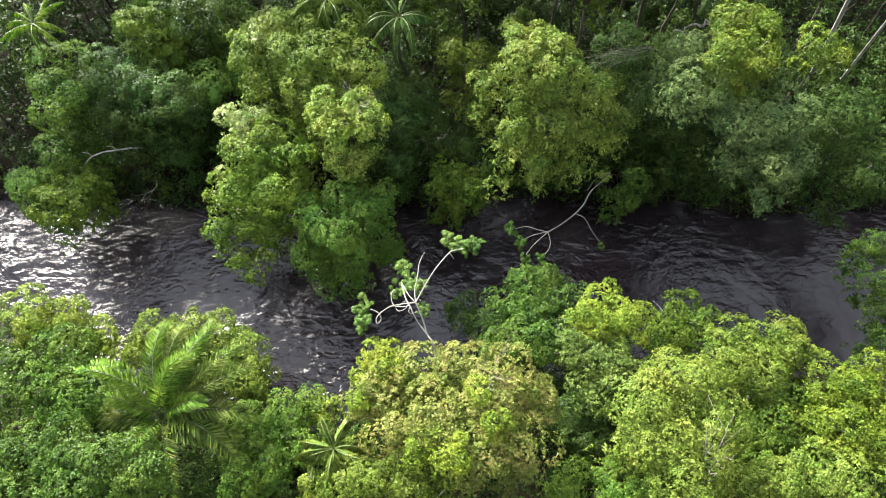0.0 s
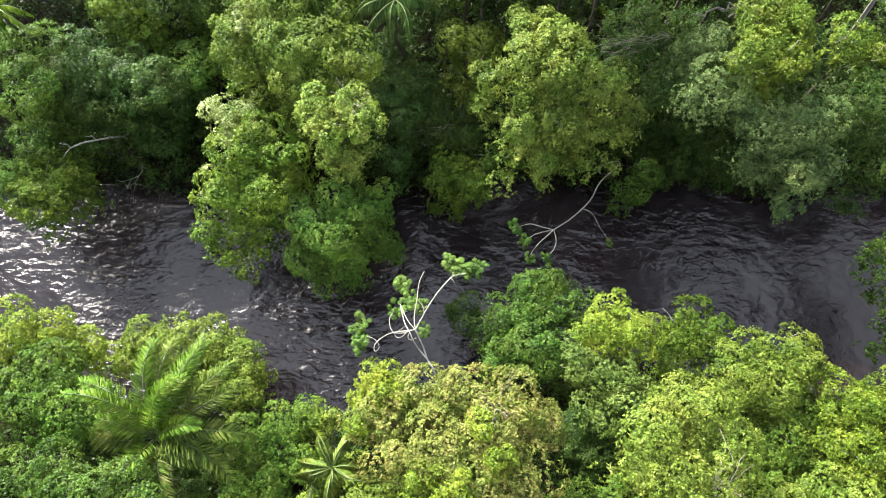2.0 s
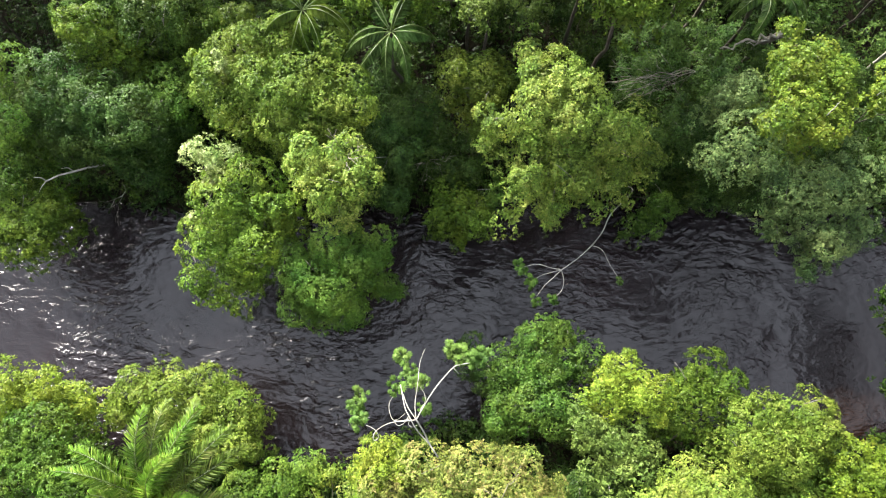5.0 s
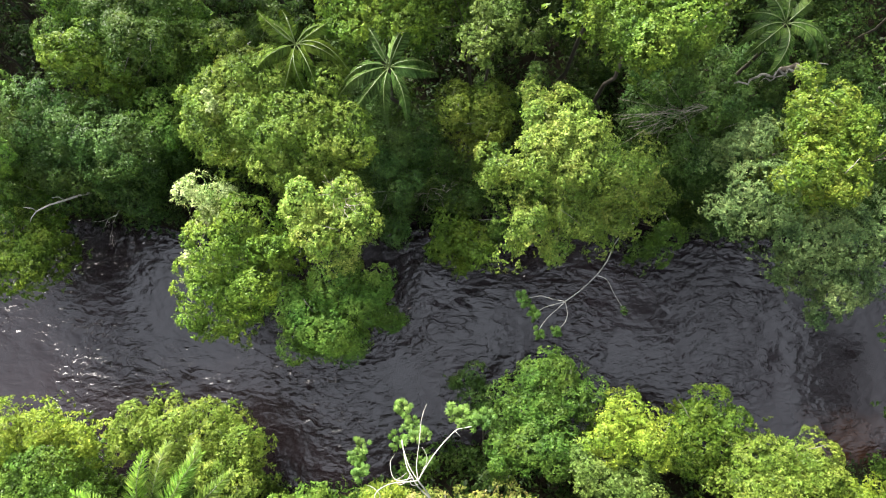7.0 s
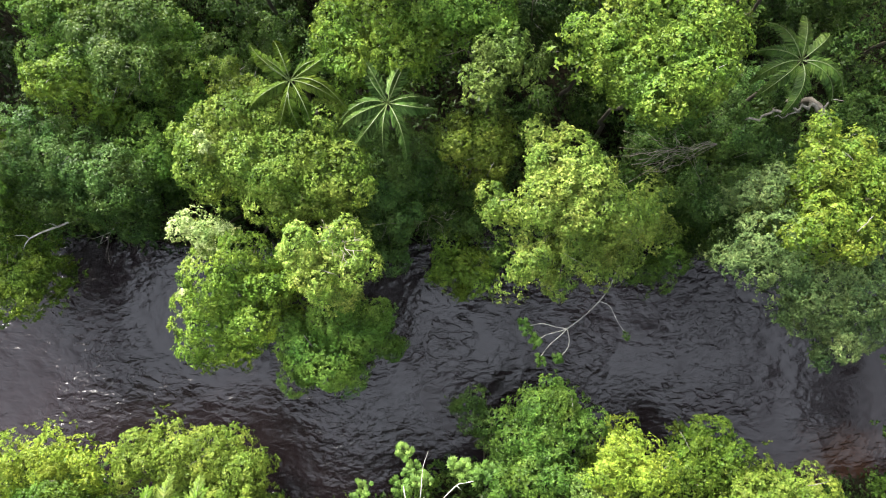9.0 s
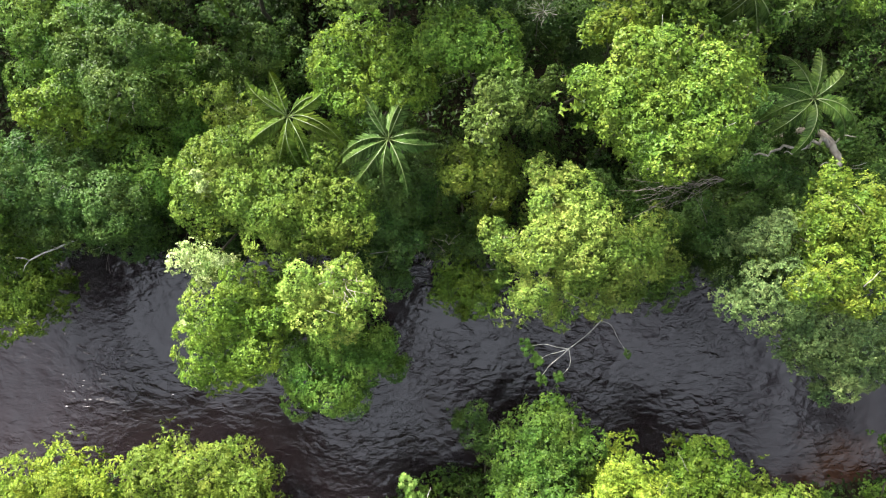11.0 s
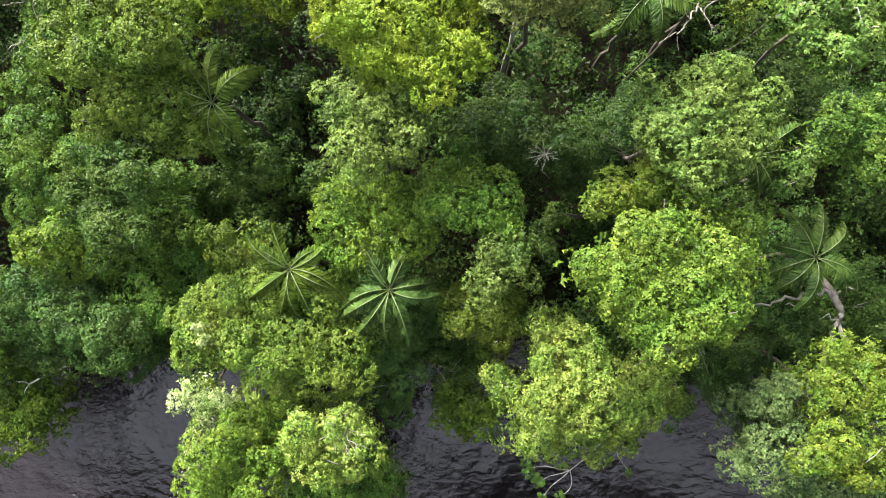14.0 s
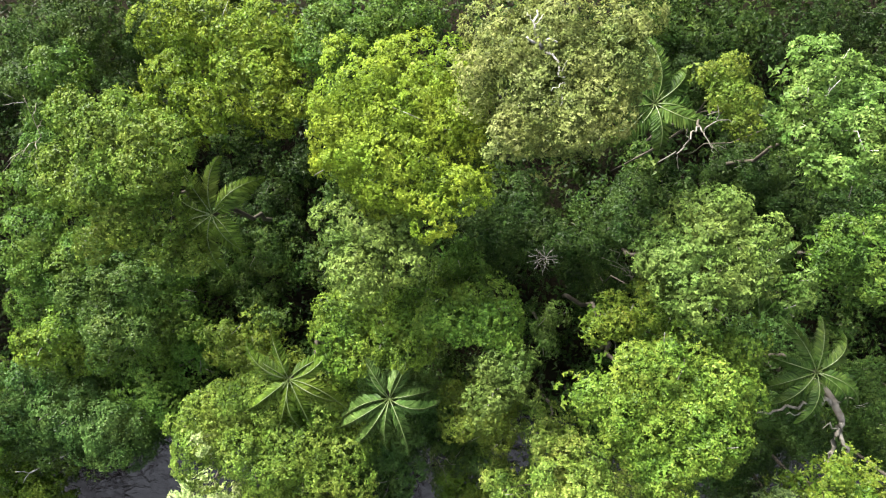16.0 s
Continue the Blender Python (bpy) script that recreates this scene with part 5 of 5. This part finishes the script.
bare_branches("grey leafless twigs in a dark gap", (5.6, 45.5), (5.69, 45.68, 15.2), ((4.66, 45.78, 15.6), (4.82, 45.46, 15.6), (5.09, 46.20, 15.6), (5.54, 46.32, 15.6), (5.96, 46.09, 15.6), (6.31, 45.79, 15.6), (5.78, 45.28, 15.6), (5.45, 44.64, 15.6), (4.97, 45.04, 15.6), (6.43, 45.34, 15.6)), 0.045, TWIG)
bare_branches("grey forked leafless stems beside a yellow crown", (10.4, 44.6), (10.2, 44.0, 19.0), ((8.2, 46.1, 20.2), (9.0, 45.0, 19.8), (10.7, 44.9, 20.6), (9.6, 46.0, 20.0)), 0.06, DEAD_WOOD)
gx, gy = -25.9, 35.4
gz = float(ground_height(np.float64(gx), np.float64(gy)))
leaning = new("bare_tree")
leaning.location = (gx, gy, gz)
O = Vector((gx, gy, gz))
branch("trunk", [at(gx, gy, gz - 0.25), at(-26.0, 35.0, 5.2), at(-24.92, 33.24, 7.6), at(-25.74, 32.87, 8.1), at(-26.56, 32.41, 8.5), at(-27.45, 32.01, 8.8), at(-28.28, 31.58, 8.8)], 0.11, 0.05, PALE_BARK, leaning)
branch("twig", [at(-28.28, 31.58, 8.8), at(-28.62, 31.21, 8.7), at(-28.87, 30.85, 8.5)], 0.04, 0.014, PALE_BARK, leaning, 5)
branch("twig", [at(-28.28, 31.58, 8.8), at(-28.48, 31.75, 9.0), at(-29.03, 31.78, 9.1)], 0.04, 0.014, PALE_BARK, leaning, 5)
branch("twig", [at(-26.56, 32.41, 8.5), at(-26.87, 32.59, 8.8), at(-27.27, 32.50, 8.9)], 0.04, 0.014, PALE_BARK, leaning, 5)
tagged(leaning, "pale leafless stem leaning over the far bank water", "bare tree", group="bare trees")
gx, gy = -25.6, 33.6
gz = float(ground_height(np.float64(gx), np.float64(gy)))
crooked = new("bare_tree")
crooked.location = (gx, gy, gz)
O = Vector((gx, gy, gz))
branch("trunk", [at(gx, gy, gz - 0.25), at(-25.9, 33.5, 2.4), at(-25.87, 33.22, 1.9), at(-26.27, 32.82, 1.6), at(-26.98, 32.59, 1.4), at(-27.41, 32.02, 1.0)], 0.06, 0.03, PALE_BARK, crooked)
branch("twig", [at(-26.27, 32.82, 1.6), at(-26.56, 32.31, 1.4), at(-27.53, 31.81, 1.2)], 0.02, 0.01, PALE_BARK, crooked, 4)
branch("twig", [at(-26.98, 32.59, 1.4), at(-27.67, 32.31, 1.5), at(-28.16, 32.39, 1.6)], 0.02, 0.01, PALE_BARK, crooked, 4)
tagged(crooked, "crooked pale stem low over the bank water", "bare tree", group="bare trees")
bare_branches("bare grey twigs above yellow-green leaves", (-6.3, 32.6), (-5.9, 30.4, 16.6), ((-5.0, 29.4, 18.0), (-4.7, 30.4, 18.1), (-6.6, 31.0, 18.2), (-5.6, 28.9, 17.9), (-7.0, 30.2, 18.3)), 0.045, DEAD_WOOD)
bare_branches("thin bare stems over brown-tinged leaves", (3.0, 10.3), (2.7, 10.9, 17.3), ((3.6, 12.4, 18.8), (1.9, 11.7, 18.4), (2.4, 10.0, 18.2), (3.3, 10.4, 18.4)), 0.035, DEAD_WOOD)
bare_branches("thin bare grey stems over pale leaves", (14.6, 5.6), (14.5, 6.0, 15.5), ((14.2, 8.2, 18.0), (15.6, 8.6, 18.0), (13.6, 7.4, 17.8), (15.4, 6.6, 17.4), (14.2, 5.6, 17.4)), 0.05, DEAD_WOOD)
bare_branches("dry grey branches under the riverside canopy", (16.5, 37.6), (15.41, 35.71, 16.6), ((10.57, 34.64, 16.3), (10.84, 34.91, 16.3), (11.08, 34.50, 16.3), (11.51, 35.24, 16.3), (11.30, 34.30, 16.3), (11.84, 35.37, 16.3), (12.11, 34.22, 16.3), (10.35, 35.08, 16.3)), 0.032, DEAD_WOOD, 1.6)
bare_branches("dry twigs at a dark bank gap", (-1.2, 34.0), (-1.0, 32.8, 9.5), ((-2.0, 31.6, 10.6), (-0.2, 31.8, 10.8), (-1.4, 31.0, 10.0), (0.4, 32.4, 10.6)), 0.04, DEAD_WOOD)
bare_branches("bare grey twigs above an olive crown", (-22.5, 52.0), (-22.4, 52.4, 17.5), ((-21.6, 54.2, 18.8), (-23.4, 51.2, 18.4), (-22.0, 51.0, 18.2)), 0.05, DEAD_WOOD)


def tall_trunk(x0, y0, x1, y1, r):
    """A tall pale trunk in a gap, its crown high at the side."""
    rng = np.random.default_rng(next(seeds))
    bx, by, bz = land_under(x0 + (x0 - x1) * 1.8, y0 + (y0 - y1) * 1.8)
    ob = new("tree")
    ob.location = (bx, by, bz)
    o = Vector((bx, by, bz))
    top = Vector((2 * x1 - x0, 2 * y1 - y0, 24.5)) - o
    branch("trunk", [Vector((0, 0, -0.25)), Vector((x0, y0, 12.5)) - o, Vector((x1, y1, 18.5)) - o, top], r, r * 0.6, PALE_BARK, ob, 9)
    lobes = [(top.x + 0.6, top.y + 0.4, top.z + 0.4, 1.5), (top.x + 2.2, top.y + 0.8, top.z + 0.2, 1.7), (top.x + 1.4, top.y - 0.8, top.z + 0.1, 1.3)]
    for x, y, z, _ in lobes:
        branch("limb", bent(top, (x, y, z), 0.05, rng), r * 0.4, 0.02, PALE_BARK, ob, 5)
    crown = new("crown", crown_mesh("crown", lobes, "mid", rng, 0.8, 1.2, 1.3))
    crown.parent = ob
    return tagged(ob, "tall forest tree with a bare pale grey trunk", "tree", group="forest trees")


tall_trunk(30.96, 39.68, 29.23, 38.30, 0.20)
tall_trunk(32.62, 37.74, 30.70, 35.49, 0.13)


# ---- the rest of the forest: younger trees in the gaps, then trees beyond the walk ----
fill_rng = np.random.default_rng(42)
crowns = np.array(ALL_LOBES)


def canopy_at(x, y):
    """Height of the lobes placed so far over x, y (0: open)."""
    d2 = (crowns[:, 0] - x) ** 2 + (crowns[:, 1] - y) ** 2
    inside = d2 < crowns[:, 3] ** 2
    return float(crowns[inside, 2].max()) if inside.any() else 0.0


# dark and shade leaf tones darken the gaps by colour
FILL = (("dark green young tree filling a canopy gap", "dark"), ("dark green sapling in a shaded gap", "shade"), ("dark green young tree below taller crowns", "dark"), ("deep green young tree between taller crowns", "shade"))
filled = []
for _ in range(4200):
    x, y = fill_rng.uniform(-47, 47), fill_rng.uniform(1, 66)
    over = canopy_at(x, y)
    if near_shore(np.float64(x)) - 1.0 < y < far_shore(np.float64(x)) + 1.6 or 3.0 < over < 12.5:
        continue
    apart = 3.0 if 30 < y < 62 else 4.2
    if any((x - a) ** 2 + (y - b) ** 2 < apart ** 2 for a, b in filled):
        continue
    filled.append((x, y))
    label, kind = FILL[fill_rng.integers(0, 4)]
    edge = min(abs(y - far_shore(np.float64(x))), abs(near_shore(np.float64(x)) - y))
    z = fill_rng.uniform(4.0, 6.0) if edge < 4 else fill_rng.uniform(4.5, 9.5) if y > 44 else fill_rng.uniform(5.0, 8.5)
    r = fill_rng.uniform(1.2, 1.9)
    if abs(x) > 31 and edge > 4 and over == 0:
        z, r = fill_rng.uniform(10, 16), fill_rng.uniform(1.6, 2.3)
    # downstream fill turns dark, its leaf colour standing in for deep shade
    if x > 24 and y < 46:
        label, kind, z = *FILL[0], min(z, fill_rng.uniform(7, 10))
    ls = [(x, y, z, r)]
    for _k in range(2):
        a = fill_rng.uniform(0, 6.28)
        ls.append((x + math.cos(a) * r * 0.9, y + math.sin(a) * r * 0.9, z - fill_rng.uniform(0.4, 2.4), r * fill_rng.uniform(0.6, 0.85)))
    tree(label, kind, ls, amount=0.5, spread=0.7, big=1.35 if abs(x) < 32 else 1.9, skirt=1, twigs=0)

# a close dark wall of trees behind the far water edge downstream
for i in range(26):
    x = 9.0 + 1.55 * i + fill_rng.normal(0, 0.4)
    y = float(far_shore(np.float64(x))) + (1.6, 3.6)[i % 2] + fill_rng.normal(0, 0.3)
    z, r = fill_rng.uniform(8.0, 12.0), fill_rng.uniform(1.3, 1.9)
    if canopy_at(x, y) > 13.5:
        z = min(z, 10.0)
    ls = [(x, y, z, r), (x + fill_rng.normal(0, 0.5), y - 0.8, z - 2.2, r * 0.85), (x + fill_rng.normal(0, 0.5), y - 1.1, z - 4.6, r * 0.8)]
    # dark and blue leaf tones stand in for shade along this wall
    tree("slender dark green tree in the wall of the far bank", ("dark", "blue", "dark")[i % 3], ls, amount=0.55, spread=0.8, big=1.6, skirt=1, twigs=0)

# low bushes that hang over both water edges
for side in (0, 1):
    x = -46.0
    while x < 46:
        x += fill_rng.uniform(1.3, 2.2) if side else fill_rng.uniform(1.7, 3.2)
        y = (near_shore(np.float64(x)) - 0.3 if side == 0 else far_shore(np.float64(x)) + 0.5) + fill_rng.normal(0, 0.3)
        r = fill_rng.uniform(0.6, 1.05) if side else fill_rng.uniform(0.9, 1.6)
        z = fill_rng.uniform(0.8, 1.9) if side else fill_rng.uniform(1.4, 3.2)
        a = fill_rng.uniform(0, 6.28)
        bush = tree("dark green bush rooted at the water's edge", ("dark", "deep", "mid")[fill_rng.integers(0, 3)], [(x, float(y), z, r), (x + math.cos(a) * r, float(y) + math.sin(a) * 0.5 * r, z - 0.3, r * 0.7)], amount=0.6, spread=0.9, big=1.4, skirt=0, twigs=0)
        bush.name = "bush"
        tagged(bush, category="bush", group="riverside bushes")

OUTER = (("green forest tree beyond the river bend", "green"), ("bright green forest tree away from the river", "bright"), ("mid-green forest tree away from the river", "mid"), ("yellow-green forest tree away from the river", "lime"))
outer = []
for _ in range(1100):
    x, y = fill_rng.uniform(-52, 52), fill_rng.uniform(-8, 76)
    if near_shore(np.float64(x)) - 2.5 < y < far_shore(np.float64(x)) + 2.5:
        continue
    if abs(x) < 46 and 1 < y < 65:
        continue
    if canopy_at(x, y) > 0 or any((x - a) ** 2 + (y - b) ** 2 < 5.5 ** 2 for a, b in outer):
        continue
    outer.append((x, y))
    label, kind = OUTER[fill_rng.integers(0, 4)]
    z, r = fill_rng.uniform(10, 19), fill_rng.uniform(1.8, 2.6)
    ls = [(x, y, z, r)]
    for _k in range(4):
        a = _k * 1.57 + fill_rng.uniform(-0.4, 0.4)
        ls.append((x + math.cos(a) * r * 1.0, y + math.sin(a) * r * 1.0, z - fill_rng.uniform(0.3, 1.8), r * fill_rng.uniform(0.6, 0.85)))
    tree(label, kind, ls, amount=0.7, spread=0.7, big=2.2, skirt=0, twigs=0)

# ---- undergrowth: low leaves over the forest floor and hanging along the banks ----
pos = []
ux, uy = fill_rng.uniform(-46, 46, 18000), fill_rng.uniform(0, 66, 18000)
dist = np.maximum(uy - far_shore(ux), near_shore(ux) - uy)
land = dist > -0.5
ux, uy, dist = ux[land], uy[land], dist[land]
uz = ground_height(ux, uy) + fill_rng.uniform(0.3, 2.8, len(ux)) * np.clip(0.4 + dist * 0.25, 0.4, 1)
per = 7
c = np.stack([ux, uy, uz], -1)
v = unit(fill_rng.normal(0, 1, (len(c), per, 3)) + np.array((0, 0, 0.8)))
p = (c[:, None] + v * fill_rng.uniform(0.3, 0.85, (len(c), per, 1))).reshape(-1, 3)
nrm = unit(v.reshape(-1, 3) + fill_rng.normal(0, 0.4, p.shape) + np.array((0, 0, 0.7)))
side = unit(np.cross(nrm, fill_rng.normal(0, 1, p.shape)))
size = fill_rng.uniform(0.7, 1.3, len(p))
# leaf colour set near black in place of the floor's shade
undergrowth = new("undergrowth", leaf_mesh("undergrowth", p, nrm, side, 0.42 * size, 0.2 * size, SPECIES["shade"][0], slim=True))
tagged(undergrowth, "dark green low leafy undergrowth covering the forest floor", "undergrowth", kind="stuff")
